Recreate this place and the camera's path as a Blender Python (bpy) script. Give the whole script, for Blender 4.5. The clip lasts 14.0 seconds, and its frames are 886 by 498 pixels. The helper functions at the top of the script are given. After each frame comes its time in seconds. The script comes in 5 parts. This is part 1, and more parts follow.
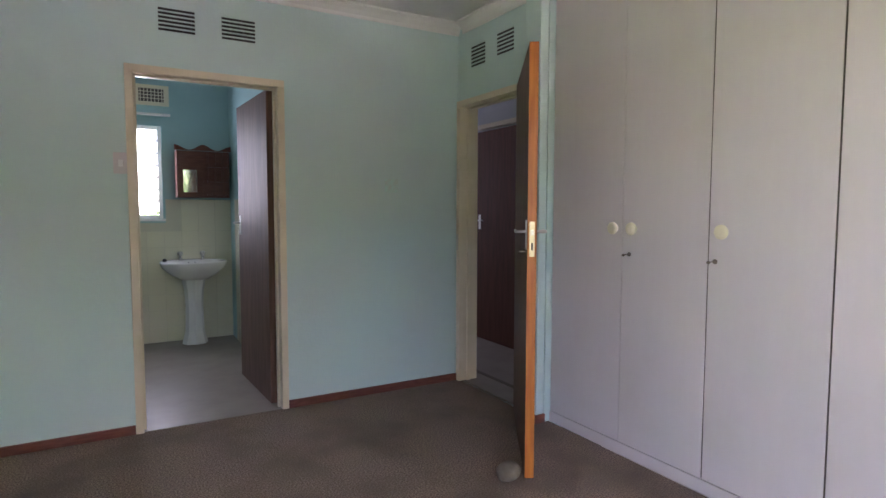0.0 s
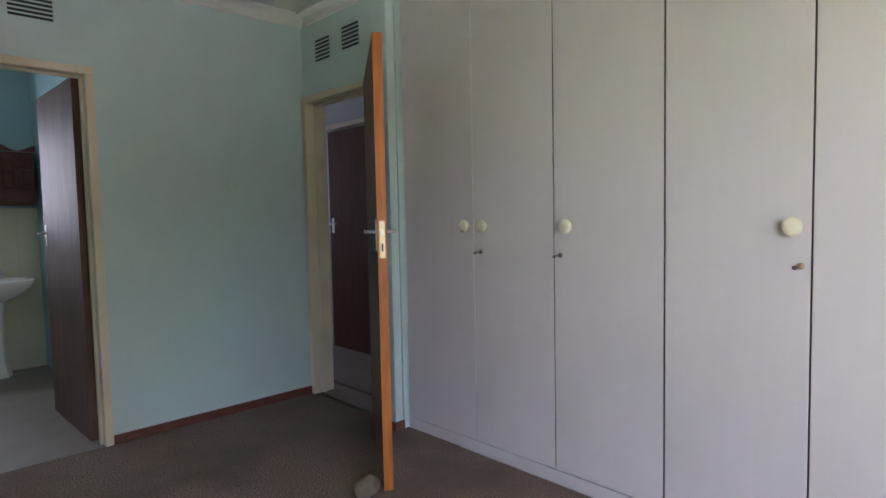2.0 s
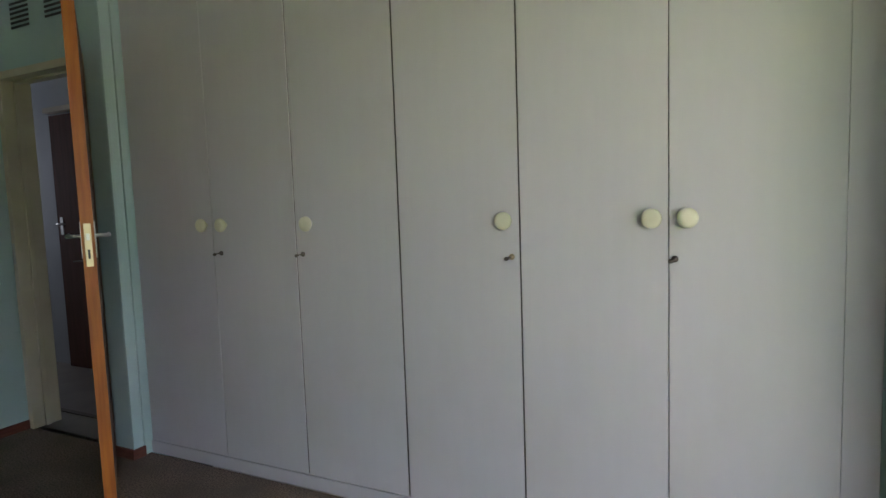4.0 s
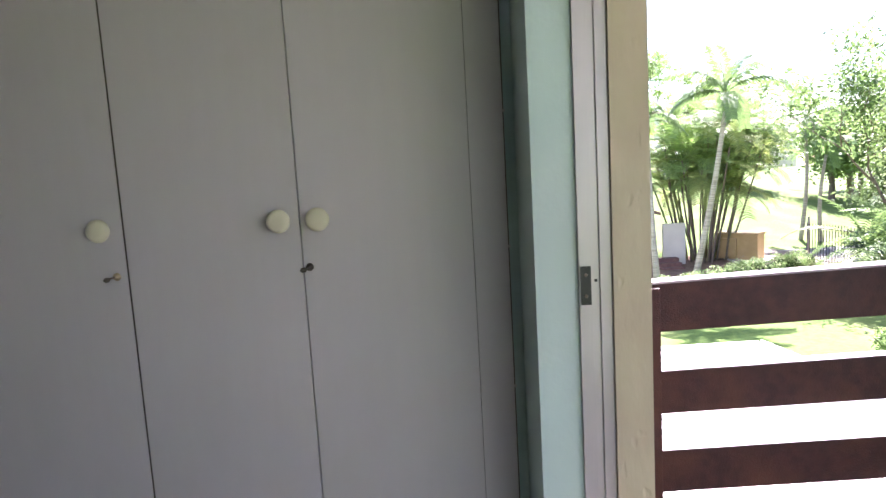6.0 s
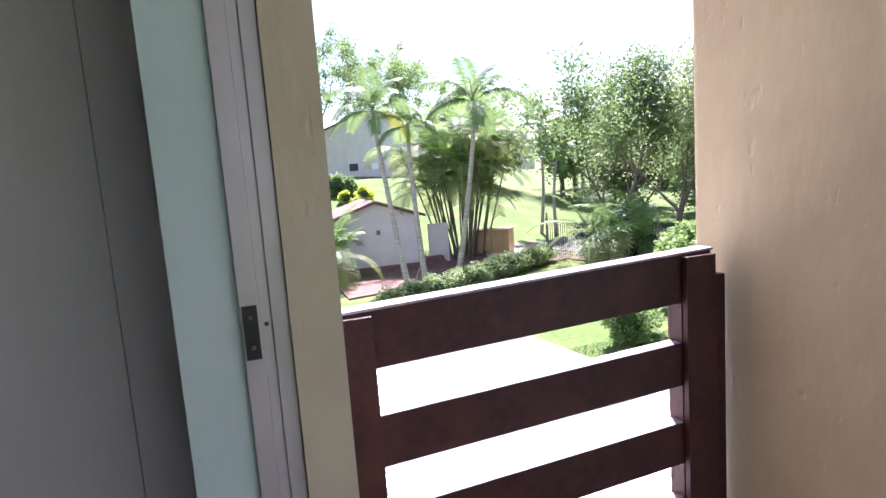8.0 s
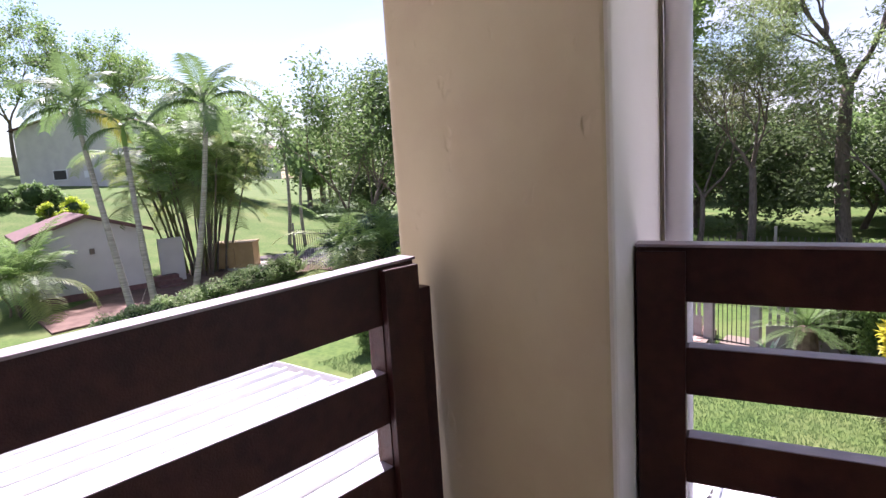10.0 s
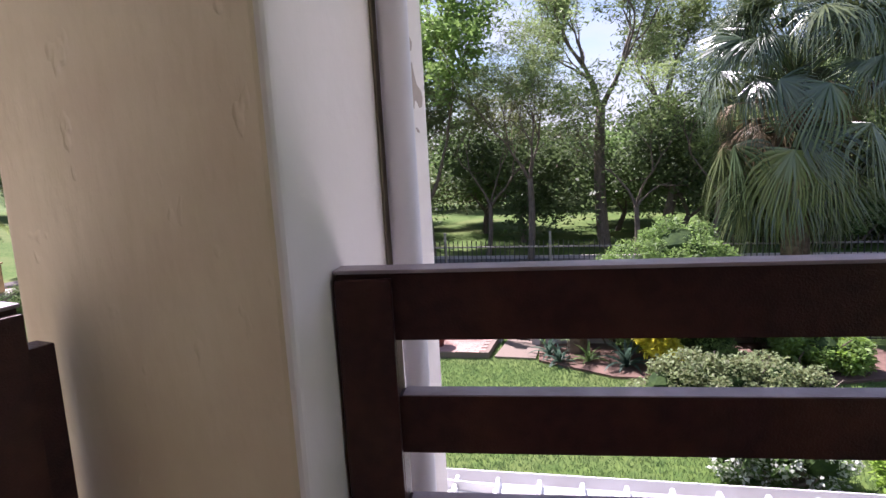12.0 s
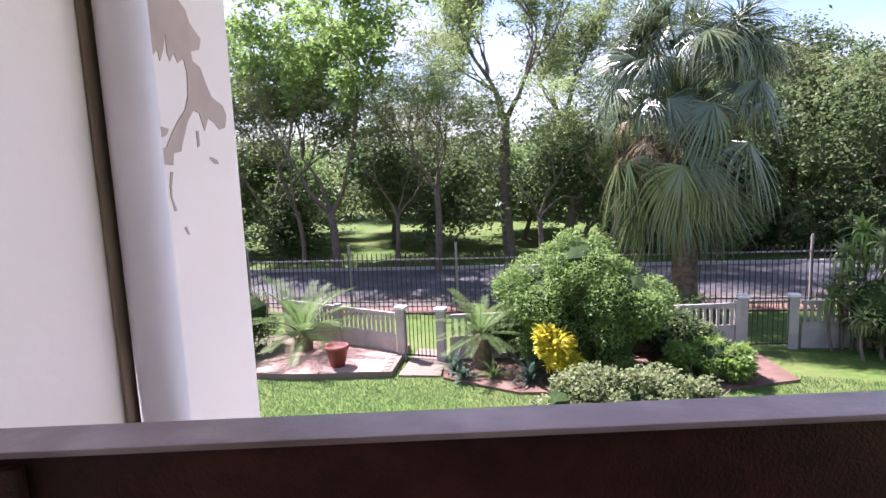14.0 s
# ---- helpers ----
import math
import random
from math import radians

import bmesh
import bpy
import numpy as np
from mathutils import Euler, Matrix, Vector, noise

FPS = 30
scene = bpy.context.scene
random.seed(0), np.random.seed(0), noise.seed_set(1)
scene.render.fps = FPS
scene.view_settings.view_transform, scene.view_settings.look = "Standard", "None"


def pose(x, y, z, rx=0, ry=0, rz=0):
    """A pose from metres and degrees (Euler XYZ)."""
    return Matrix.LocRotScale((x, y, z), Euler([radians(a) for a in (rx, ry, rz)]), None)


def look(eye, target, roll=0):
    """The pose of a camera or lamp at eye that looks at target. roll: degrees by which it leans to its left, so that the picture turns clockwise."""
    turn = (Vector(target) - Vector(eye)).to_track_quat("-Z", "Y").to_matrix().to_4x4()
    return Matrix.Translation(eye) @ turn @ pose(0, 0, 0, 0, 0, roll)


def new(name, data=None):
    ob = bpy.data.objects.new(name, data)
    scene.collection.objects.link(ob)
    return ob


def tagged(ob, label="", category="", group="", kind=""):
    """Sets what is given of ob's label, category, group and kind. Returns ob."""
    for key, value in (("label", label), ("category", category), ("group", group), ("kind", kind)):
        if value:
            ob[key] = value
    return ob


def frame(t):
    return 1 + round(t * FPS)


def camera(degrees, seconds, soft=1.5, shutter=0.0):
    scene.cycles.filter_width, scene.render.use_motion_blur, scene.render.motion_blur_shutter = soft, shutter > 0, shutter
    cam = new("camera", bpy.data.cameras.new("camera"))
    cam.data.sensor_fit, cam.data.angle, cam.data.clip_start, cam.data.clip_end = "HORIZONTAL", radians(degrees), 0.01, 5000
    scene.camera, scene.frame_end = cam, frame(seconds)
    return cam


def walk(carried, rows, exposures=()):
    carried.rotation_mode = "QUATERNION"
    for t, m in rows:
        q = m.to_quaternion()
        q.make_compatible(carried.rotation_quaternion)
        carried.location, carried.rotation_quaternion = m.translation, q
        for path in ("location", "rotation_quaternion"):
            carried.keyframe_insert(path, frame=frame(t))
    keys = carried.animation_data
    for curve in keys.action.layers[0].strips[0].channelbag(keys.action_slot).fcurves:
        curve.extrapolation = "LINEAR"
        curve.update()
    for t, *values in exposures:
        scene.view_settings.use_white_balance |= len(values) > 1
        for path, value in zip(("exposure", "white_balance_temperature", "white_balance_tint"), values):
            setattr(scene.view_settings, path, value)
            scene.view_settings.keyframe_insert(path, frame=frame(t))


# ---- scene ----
cam = camera(75.21, 14.0)
PATH = [
    (0, (0.452, 0.465, 1.276), (1.453, 2.192, 1.141), 0.12),
    (0.5, (0.486, 0.476, 1.263), (1.575, 2.149, 1.139), -0.18),
    (1, (0.504, 0.514, 1.258), (1.693, 2.117, 1.137), -0.48),
    (1.5, (0.541, 0.536, 1.267), (1.814, 2.073, 1.140), -0.75),
    (2, (0.578, 0.547, 1.250), (1.962, 1.987, 1.128), -1.18),
    (4.5, (0.879, 0.331, 1.269), (2.745, 1.025, 1.082), -2.23),
    (5, (0.989, 0.232, 1.261), (2.912, 0.742, 1.064), -2.57),
    (5.5, (1.063, 0.157, 1.246), (3.025, 0.484, 1.044), -2.76),
    (6, (1.179, 0.120, 1.257), (3.165, 0.200, 1.036), -3.24),
    (6.5, (1.280, 0.099, 1.243), (3.262, -0.028, 1.011), -3.35),
    (7, (1.340, 0.059, 1.239), (3.301, -0.254, 0.998), -3.26),
    (7.5, (1.420, -0.028, 1.247), (3.342, -0.519, 0.999), -3.77),
    (10, (1.702, -0.447, 1.198), (3.119, -1.831, 0.919), -3.58),
    (10.5, (1.720, -0.511, 1.188), (2.970, -2.047, 0.905), -3.50),
    (11, (1.717, -0.607, 1.178), (2.814, -2.255, 0.890), -3.37),
    (11.5, (1.706, -0.718, 1.177), (2.690, -2.435, 0.889), -3.39),
    (12, (1.693, -0.810, 1.177), (2.573, -2.583, 0.892), -3.21),
    (12.5, (1.688, -0.916, 1.182), (2.470, -2.734, 0.899), -3.18),
    (13, (1.693, -1.033, 1.200), (2.392, -2.886, 0.918), -2.91),
    (13.5, (1.687, -1.133, 1.221), (2.321, -3.010, 0.944), -2.68),
    (14, (1.683, -1.257, 1.241), (2.278, -3.147, 0.968), -2.39),
]
EXPOSURES = [(0, 4.82, 6300, 38), (2, 4.52, 6150, 33), (4.5, 3.7, 6200, 20), (5.5, 3.38, 6180, 25), (7.5, 2.62, 5820, 33), (10, 1.65, 6050, 32), (11.5, 1.33, 6030, 30), (12.5, 1.68, 6050, 31), (13.5, 1.8, 6080, 33), (14, 1.92, 6020, 32)]
walk(cam, [(t, look(eye, target, roll)) for t, eye, target, roll in PATH], EXPOSURES)



# ---- sky and sun ----
SUN_EL, SUN_AZ = radians(56), radians(118)      # azimuth clockwise from +y
world = bpy.data.worlds.new("sky")
scene.world = world
world.use_nodes = True
_wn = world.node_tree
_sky = _wn.nodes.new("ShaderNodeTexSky")
_sky.sky_type, _sky.sun_disc = "NISHITA", False
_sky.sun_elevation, _sky.sun_rotation = SUN_EL, SUN_AZ
_sky.air_density, _sky.dust_density = 1.2, 0.6
_tc = _wn.nodes.new("ShaderNodeTexCoord")
_mp = _wn.nodes.new("ShaderNodeMapping")
_mp.inputs["Scale"].default_value = (1.0, 1.0, 3.5)
_cn = _wn.nodes.new("ShaderNodeTexNoise")
_cn.inputs["Scale"].default_value, _cn.inputs["Detail"].default_value = 2.6, 7
_cr = _wn.nodes.new("ShaderNodeMapRange")
_cr.inputs[1].default_value, _cr.inputs[2].default_value, _cr.inputs[4].default_value = 0.48, 0.66, 0.75
_cm = _wn.nodes.new("ShaderNodeMix")
_cm.data_type = "RGBA"
_wn.links.new(_tc.outputs["Generated"], _mp.inputs[0])
_wn.links.new(_mp.outputs[0], _cn.inputs["Vector"])
_wn.links.new(_cn.outputs[0], _cr.inputs[0])
_wn.links.new(_cr.outputs[0], _cm.inputs[0])
_wn.links.new(_sky.outputs[0], _cm.inputs[6])
_cm.inputs[7].default_value = (5.5, 5.8, 6.4, 1)
_wn.links.new(_cm.outputs[2], _wn.nodes["Background"].inputs[0])
_wn.nodes["Background"].inputs[1].default_value = 0.062
sun_data = bpy.data.lights.new("sun", "SUN")
sun_data.energy, sun_data.angle, sun_data.color = 5.0, radians(0.5), (1.0, 0.96, 0.9)
sun = new("sun", sun_data)
_sd = Vector((math.sin(SUN_AZ) * math.cos(SUN_EL), math.cos(SUN_AZ) * math.cos(SUN_EL), math.sin(SUN_EL)))
sun.matrix_world = look((0, 0, 30), Vector((0, 0, 30)) - _sd)


# ---- materials ----
def material(name, color, rough=0.6, color2=None, scale=8.0, detail=4.0, metal=0.0, bump=0.0, bump_scale=40.0,
             stretch=(1, 1, 1), spots=None, spot_scale=3.0, jitter=0.0, trans=0.0, spec=0.5, lo=0.35, hi=0.65, stain=0.0):
    m = bpy.data.materials.new(name)
    m.use_nodes = True
    nt = m.node_tree
    N, L = nt.nodes, nt.links
    b = N["Principled BSDF"]
    b.inputs["Roughness"].default_value = rough
    b.inputs["Metallic"].default_value = metal
    b.inputs["Specular IOR Level"].default_value = spec
    tc = N.new("ShaderNodeTexCoord")
    mp = N.new("ShaderNodeMapping")
    mp.inputs["Scale"].default_value = stretch
    L.new(tc.outputs["Object"], mp.inputs[0])
    out = None
    base = (*color, 1)
    if color2:
        n1 = N.new("ShaderNodeTexNoise")
        n1.inputs["Scale"].default_value, n1.inputs["Detail"].default_value = scale, detail
        L.new(mp.outputs[0], n1.inputs["Vector"])
        rp = N.new("ShaderNodeValToRGB")
        rp.color_ramp.elements[0].position, rp.color_ramp.elements[1].position = lo, hi
        rp.color_ramp.elements[0].color, rp.color_ramp.elements[1].color = base, (*color2, 1)
        L.new(n1.outputs[0], rp.inputs[0])
        out = rp.outputs[0]
    if spots:
        n2 = N.new("ShaderNodeTexNoise")
        n2.inputs["Scale"].default_value, n2.inputs["Detail"].default_value = spot_scale, 5
        L.new(tc.outputs["Object"], n2.inputs["Vector"])
        r2 = N.new("ShaderNodeMapRange")
        r2.inputs[1].default_value, r2.inputs[2].default_value = 0.45, 0.75
        L.new(n2.outputs[0], r2.inputs[0])
        mx = N.new("ShaderNodeMix")
        mx.data_type = "RGBA"
        L.new(r2.outputs[0], mx.inputs[0])
        if out:
            L.new(out, mx.inputs[6])
        else:
            mx.inputs[6].default_value = base
        mx.inputs[7].default_value = (*spots, 1)
        out = mx.outputs[2]
    if jitter:
        ob = N.new("ShaderNodeObjectInfo")
        ge = N.new("ShaderNodeNewGeometry")
        ad = N.new("ShaderNodeMath")
        ad.operation = "ADD"
        L.new(ob.outputs["Random"], ad.inputs[0])
        L.new(ge.outputs["Random Per Island"], ad.inputs[1])
        mr = N.new("ShaderNodeMapRange")
        mr.inputs[2].default_value = 2.0
        mr.inputs[3].default_value, mr.inputs[4].default_value = 1 - jitter, 1 + jitter
        L.new(ad.outputs[0], mr.inputs[0])
        hs = N.new("ShaderNodeHueSaturation")
        L.new(mr.outputs[0], hs.inputs["Value"])
        if out:
            L.new(out, hs.inputs["Color"])
        else:
            hs.inputs["Color"].default_value = base
        out = hs.outputs[0]
    if out:
        L.new(out, b.inputs["Base Color"])
    else:
        b.inputs["Base Color"].default_value = base
    if bump:
        n3 = N.new("ShaderNodeTexNoise")
        n3.inputs["Scale"].default_value, n3.inputs["Detail"].default_value = bump_scale, 5
        L.new(mp.outputs[0], n3.inputs["Vector"])
        bp = N.new("ShaderNodeBump")
        bp.inputs["Strength"].default_value, bp.inputs["Distance"].default_value = bump, 0.01
        L.new(n3.outputs[0], bp.inputs["Height"])
        L.new(bp.outputs[0], b.inputs["Normal"])
    if trans:
        tr = N.new("ShaderNodeBsdfTranslucent")
        if out:
            L.new(out, tr.inputs[0])
        else:
            tr.inputs[0].default_value = base
        ms = N.new("ShaderNodeMixShader")
        ms.inputs[0].default_value = trans
        L.new(b.outputs[0], ms.inputs[1])
        L.new(tr.outputs[0], ms.inputs[2])
        L.new(ms.outputs[0], N["Material Output"].inputs[0])
    return m


M_MINT = material("mint_paint", (0.55, 0.68, 0.645), 0.55, (0.525, 0.65, 0.62), 2.5, bump=0.12, bump_scale=60, spots=(0.52, 0.70, 0.66), spot_scale=1.2)
M_BATH_BLUE = material("turquoise_paint", (0.34, 0.55, 0.56), 0.55, (0.31, 0.52, 0.53), 3, bump=0.1, bump_scale=60)
M_CEIL = material("ceiling_paint", (0.74, 0.74, 0.70), 0.7, (0.70, 0.70, 0.66), 2)
M_CARPET = material("brown_carpet", (0.13, 0.095, 0.07), 0.95, (0.40, 0.305, 0.24), 130, 3, bump=0.9, bump_scale=190, spots=(0.17, 0.13, 0.10), spot_scale=2.2, spec=0.1)
M_SKIRT = material("red_brown_skirting", (0.13, 0.04, 0.025), 0.4, (0.19, 0.065, 0.04), 14, stretch=(1, 1, 6))
M_FRAME = material("cream_gloss_paint", (0.72, 0.63, 0.47), 0.35, (0.66, 0.57, 0.41), 5, bump=0.08, bump_scale=30)
M_CUPB = material("white_wood_laminate", (0.645, 0.605, 0.61), 0.55, (0.635, 0.595, 0.60), 6, stretch=(5, 5, 0.5), bump=0.05, bump_scale=60, spots=(0.59, 0.55, 0.52), spot_scale=1.5)
# dark colour that stands in for the shade in gaps and hollows
M_GAP = material("shadow_gap_board", (0.12, 0.10, 0.085), 0.8)
M_KNOB = material("ivory_plastic", (0.78, 0.74, 0.55), 0.3)
M_STEEL = material("worn_chrome", (0.6, 0.58, 0.55), 0.28, metal=1.0)
M_DARKSTEEL = material("tarnished_key_metal", (0.16, 0.13, 0.11), 0.45, metal=0.8)
M_BRASS = material("brass_plate", (0.62, 0.5, 0.32), 0.35, metal=1.0)
M_DOORBROWN = material("dark_brown_door_varnish", (0.09, 0.042, 0.022), 0.6, (0.15, 0.07, 0.045), 5, stretch=(7, 7, 0.6), bump=0.06)
M_DOORRED = material("red_brown_door_varnish", (0.085, 0.028, 0.012), 0.75, (0.12, 0.038, 0.02), 5, stretch=(7, 7, 0.6))
M_DOOREDGE = material("orange_varnished_edge", (0.52, 0.17, 0.02), 0.45, (0.40, 0.11, 0.015), 6, stretch=(9, 9, 0.7))
M_ALU = material("light_grey_aluminium", (0.55, 0.52, 0.52), 0.4, (0.50, 0.47, 0.47), 4, metal=0.35)
M_BLACK = material("black_plastic", (0.02, 0.02, 0.02), 0.4)
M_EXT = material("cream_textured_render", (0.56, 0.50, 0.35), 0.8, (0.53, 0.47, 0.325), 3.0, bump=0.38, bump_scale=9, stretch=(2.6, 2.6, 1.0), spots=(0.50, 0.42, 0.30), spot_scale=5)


def add_pocks(m, scale=14.0, depth=0.5):
    """Small pits and trowel marks in plaster, over what bump it has."""
    nt = m.node_tree
    b = nt.nodes["Principled BSDF"]
    tc = nt.nodes.new("ShaderNodeTexCoord")
    mp = nt.nodes.new("ShaderNodeMapping")
    mp.inputs["Scale"].default_value = (1.6, 1.6, 0.8)
    nt.links.new(tc.outputs["Object"], mp.inputs[0])
    n = nt.nodes.new("ShaderNodeTexNoise")
    n.inputs["Scale"].default_value, n.inputs["Detail"].default_value = scale, 2
    nt.links.new(mp.outputs[0], n.inputs["Vector"])
    r = nt.nodes.new("ShaderNodeMapRange")
    r.inputs[1].default_value, r.inputs[2].default_value = 0.66, 0.74
    r.inputs[3].default_value, r.inputs[4].default_value = 1.0, 0.0
    nt.links.new(n.outputs[0], r.inputs[0])
    bp = nt.nodes.new("ShaderNodeBump")
    bp.inputs["Strength"].default_value, bp.inputs["Distance"].default_value = depth, 0.004
    nt.links.new(r.outputs[0], bp.inputs["Height"])
    old = b.inputs["Normal"].links
    if old:
        nt.links.new(old[0].from_socket, bp.inputs["Normal"])
    nt.links.new(bp.outputs[0], b.inputs["Normal"])


add_pocks(M_EXT)
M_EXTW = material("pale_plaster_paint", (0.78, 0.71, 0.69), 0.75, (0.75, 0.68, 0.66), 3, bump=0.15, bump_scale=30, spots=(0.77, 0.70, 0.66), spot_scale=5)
M_PEEL = material("exposed_plaster", (0.44, 0.36, 0.32), 0.9, (0.38, 0.31, 0.28), 12, bump=0.3, bump_scale=50)
# sealant colour darkened with the contact shade beside the downpipe
M_SEAL = material("shaded_joint", (0.34, 0.27, 0.20), 0.9, (0.22, 0.17, 0.12), 6, stretch=(1, 1, 0.3), bump=0.3)
M_PIPE = material("white_downpipe_paint", (0.80, 0.76, 0.82), 0.45, (0.77, 0.73, 0.78), 4, bump=0.05)
M_RAIL = material("dark_red_brown_timber", (0.034, 0.011, 0.012), 0.45, (0.056, 0.018, 0.018), 9, stretch=(4, 4, 4), bump=0.25, bump_scale=70, spec=0.3, spots=(0.09, 0.032, 0.02), spot_scale=5)
# lavender base paints the sky's reflection on the rail tops; dark spots are wear
M_RAILTOP = material("sky_sheen_rail_top", (0.42, 0.36, 0.42), 0.40, (0.30, 0.24, 0.28), 9, bump=0.2, spots=(0.16, 0.11, 0.11), spot_scale=7)
M_TILE = material("cream_wall_tile", (0.68, 0.655, 0.50), 0.22, jitter=0.02)
M_GROUT = material("tile_grout", (0.58, 0.56, 0.44), 0.9)
M_VINYL = material("beige_vinyl_floor", (0.25, 0.215, 0.18), 0.42, (0.22, 0.19, 0.16), 8, bump=0.03, spots=(0.28, 0.245, 0.21), spot_scale=3)
M_CERAMIC = material("white_ceramic", (0.78, 0.78, 0.76), 0.12)
M_WOODCAB = material("carved_dark_wood", (0.12, 0.03, 0.018), 0.35, (0.17, 0.05, 0.03), 12, stretch=(1, 1, 5))
M_GRASS = material("lawn", (0.055, 0.10, 0.022), 0.9, (0.10, 0.15, 0.035), 9, 6, bump=0.5, bump_scale=30, spots=(0.14, 0.16, 0.055), spot_scale=0.6, spec=0.15)
M_BLADE = material("grass_blades", (0.14, 0.21, 0.08), 0.7, jitter=0.35, trans=0.3, spec=0.2)
M_SOIL = material("garden_soil", (0.11, 0.06, 0.045), 0.95, (0.17, 0.10, 0.075), 3, bump=0.6, bump_scale=12)
# earth of the verge, darkened: the trees' shade is in its colour
M_VERGE = material("shaded_littered_earth", (0.07, 0.055, 0.05), 0.95, (0.11, 0.09, 0.08), 4, bump=0.5, bump_scale=14)
# paler spots paint the light that falls between the trees onto the road
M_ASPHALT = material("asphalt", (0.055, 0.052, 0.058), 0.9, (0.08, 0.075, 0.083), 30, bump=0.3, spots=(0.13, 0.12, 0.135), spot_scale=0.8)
M_PAVE = material("pinkish_brick_paving", (0.42, 0.26, 0.22), 0.85, (0.33, 0.2, 0.17), 3, jitter=0.18, bump=0.3)
M_PAVEJ = material("paving_joint", (0.2, 0.15, 0.12), 0.95)
M_CONC = material("weathered_concrete", (0.42, 0.38, 0.36), 0.85, (0.34, 0.30, 0.28), 4, bump=0.3, bump_scale=25)
M_FENCE = material("black_steel_fence", (0.025, 0.022, 0.022), 0.5)
M_POST = material("grey_steel_post", (0.25, 0.22, 0.22), 0.6)
M_CANOPY = material("white_roof_sheet", (0.74, 0.74, 0.76), 0.5, (0.66, 0.65, 0.66), 3, spots=(0.6, 0.58, 0.56), spot_scale=1)
M_HOUSE = material("white_house_plaster", (0.62, 0.58, 0.54), 0.85, (0.56, 0.52, 0.49), 1.5, bump=0.1)
M_ROOF = material("red_brown_roof_tile", (0.17, 0.085, 0.075), 0.85, (0.12, 0.06, 0.055), 6, jitter=0.2)
M_BOX = material("tan_cable_box", (0.42, 0.29, 0.13), 0.6, (0.36, 0.24, 0.10), 3)
M_POT = material("terracotta", (0.24, 0.055, 0.045), 0.7, (0.19, 0.045, 0.035), 8)
M_BARK = material("grey_brown_bark", (0.20, 0.155, 0.12), 0.9, (0.11, 0.085, 0.065), 7, stretch=(3, 3, 0.7), bump=0.7, bump_scale=14)
M_PALMTRUNK = material("pale_ringed_palm_trunk", (0.40, 0.36, 0.31), 0.85, (0.22, 0.19, 0.16), 5, stretch=(0.4, 0.4, 6), bump=0.4)
M_SHAG = material("shaggy_palm_trunk", (0.10, 0.065, 0.045), 0.95, (0.20, 0.14, 0.10), 9, bump=0.9, bump_scale=12)


def leafmat(name, c, jitter=0.35, trans=0.5, rough=0.5, spec=0.28):
    return material(name, c, rough, jitter=jitter, trans=trans, spec=spec)


L_DARK = leafmat("dark_green_leaf", (0.11, 0.155, 0.06))
L_MID = leafmat("mid_green_leaf", (0.17, 0.26, 0.085))
L_BRIGHT = leafmat("bright_green_leaf", (0.24, 0.36, 0.10))
L_LIME = leafmat("lime_leaf", (0.22, 0.34, 0.05))
L_YELLOW = leafmat("yellow_leaf", (0.62, 0.55, 0.05))
L_WILT = leafmat("yellowing_frond", (0.34, 0.33, 0.07), trans=0.25)
L_GOLD = leafmat("yellow_green_leaf", (0.46, 0.54, 0.05))
L_GOLDEN = leafmat("sunned_cane_palm_leaf", (0.26, 0.31, 0.10))
L_OLIVE = leafmat("olive_leaf", (0.22, 0.245, 0.11))
L_LACY = leafmat("feathery_leaf", (0.24, 0.31, 0.12), trans=0.5)
L_VARIEG = leafmat("variegated_leaf", (0.30, 0.36, 0.17))
L_BLUE = leafmat("blue_green_leaf", (0.07, 0.12, 0.085))
L_PALM = leafmat("palm_leaf", (0.12, 0.19, 0.065), rough=0.45, spec=0.4)
L_FAN = leafmat("fan_palm_leaf", (0.065, 0.10, 0.045), rough=0.33, spec=0.9, trans=0.12)
# paler copy of the fan leaf, with sun highlights put into the colour
L_FANB = leafmat("sunlit_fan_palm_leaf", (0.15, 0.185, 0.075), rough=0.3, spec=1.0, trans=0.18)
L_DEAD = leafmat("dry_palm_leaf", (0.24, 0.17, 0.10), trans=0.15)
L_WHITE = leafmat("white_flower", (0.75, 0.75, 0.68), 0.1)


# ---- building helpers ----
def obj(name, verts, faces, mat, parent=None, label="", category="", group="", kind="", smooth=False):
    me = bpy.data.meshes.new(name)
    me.from_pydata([tuple(v) for v in verts], [], faces)
    me.update()
    if smooth:
        me.shade_smooth()
    me.materials.append(mat)
    ob = new(name, me)
    if parent:
        ob.parent = parent
    return tagged(ob, label, category, group, kind)


def part(name, bm, mat, parent=None, label="", smooth=False, **tags):
    me = bpy.data.meshes.new(name)
    bm.normal_update()
    bm.to_mesh(me)
    bm.free()
    if smooth:
        me.shade_smooth()
    me.materials.append(mat)
    ob = new(name, me)
    if parent:
        ob.parent = parent
    return tagged(ob, label, **tags)


def thing(name, at, label, category, group="", rz=0.0):
    e = new(name)
    e.empty_display_size = 0.1
    e.matrix_basis = pose(*at, 0, 0, rz)
    return tagged(e, label, category, group)


def add_box(bm, lo, hi, bevel=0.0, m=None):
    r = bmesh.ops.create_cube(bm, size=1.0)
    s = [hi[i] - lo[i] for i in range(3)]
    c = [(hi[i] + lo[i]) / 2 for i in range(3)]
    mat = Matrix.Translation(c) @ Matrix.Diagonal((*s, 1))
    bmesh.ops.transform(bm, matrix=(m or Matrix()) @ mat, verts=r["verts"])
    if bevel:
        edges = list({e for v in r["verts"] for e in v.link_edges})
        bmesh.ops.bevel(bm, geom=edges, offset=bevel, segments=2, affect="EDGES", profile=0.7)
    return bm


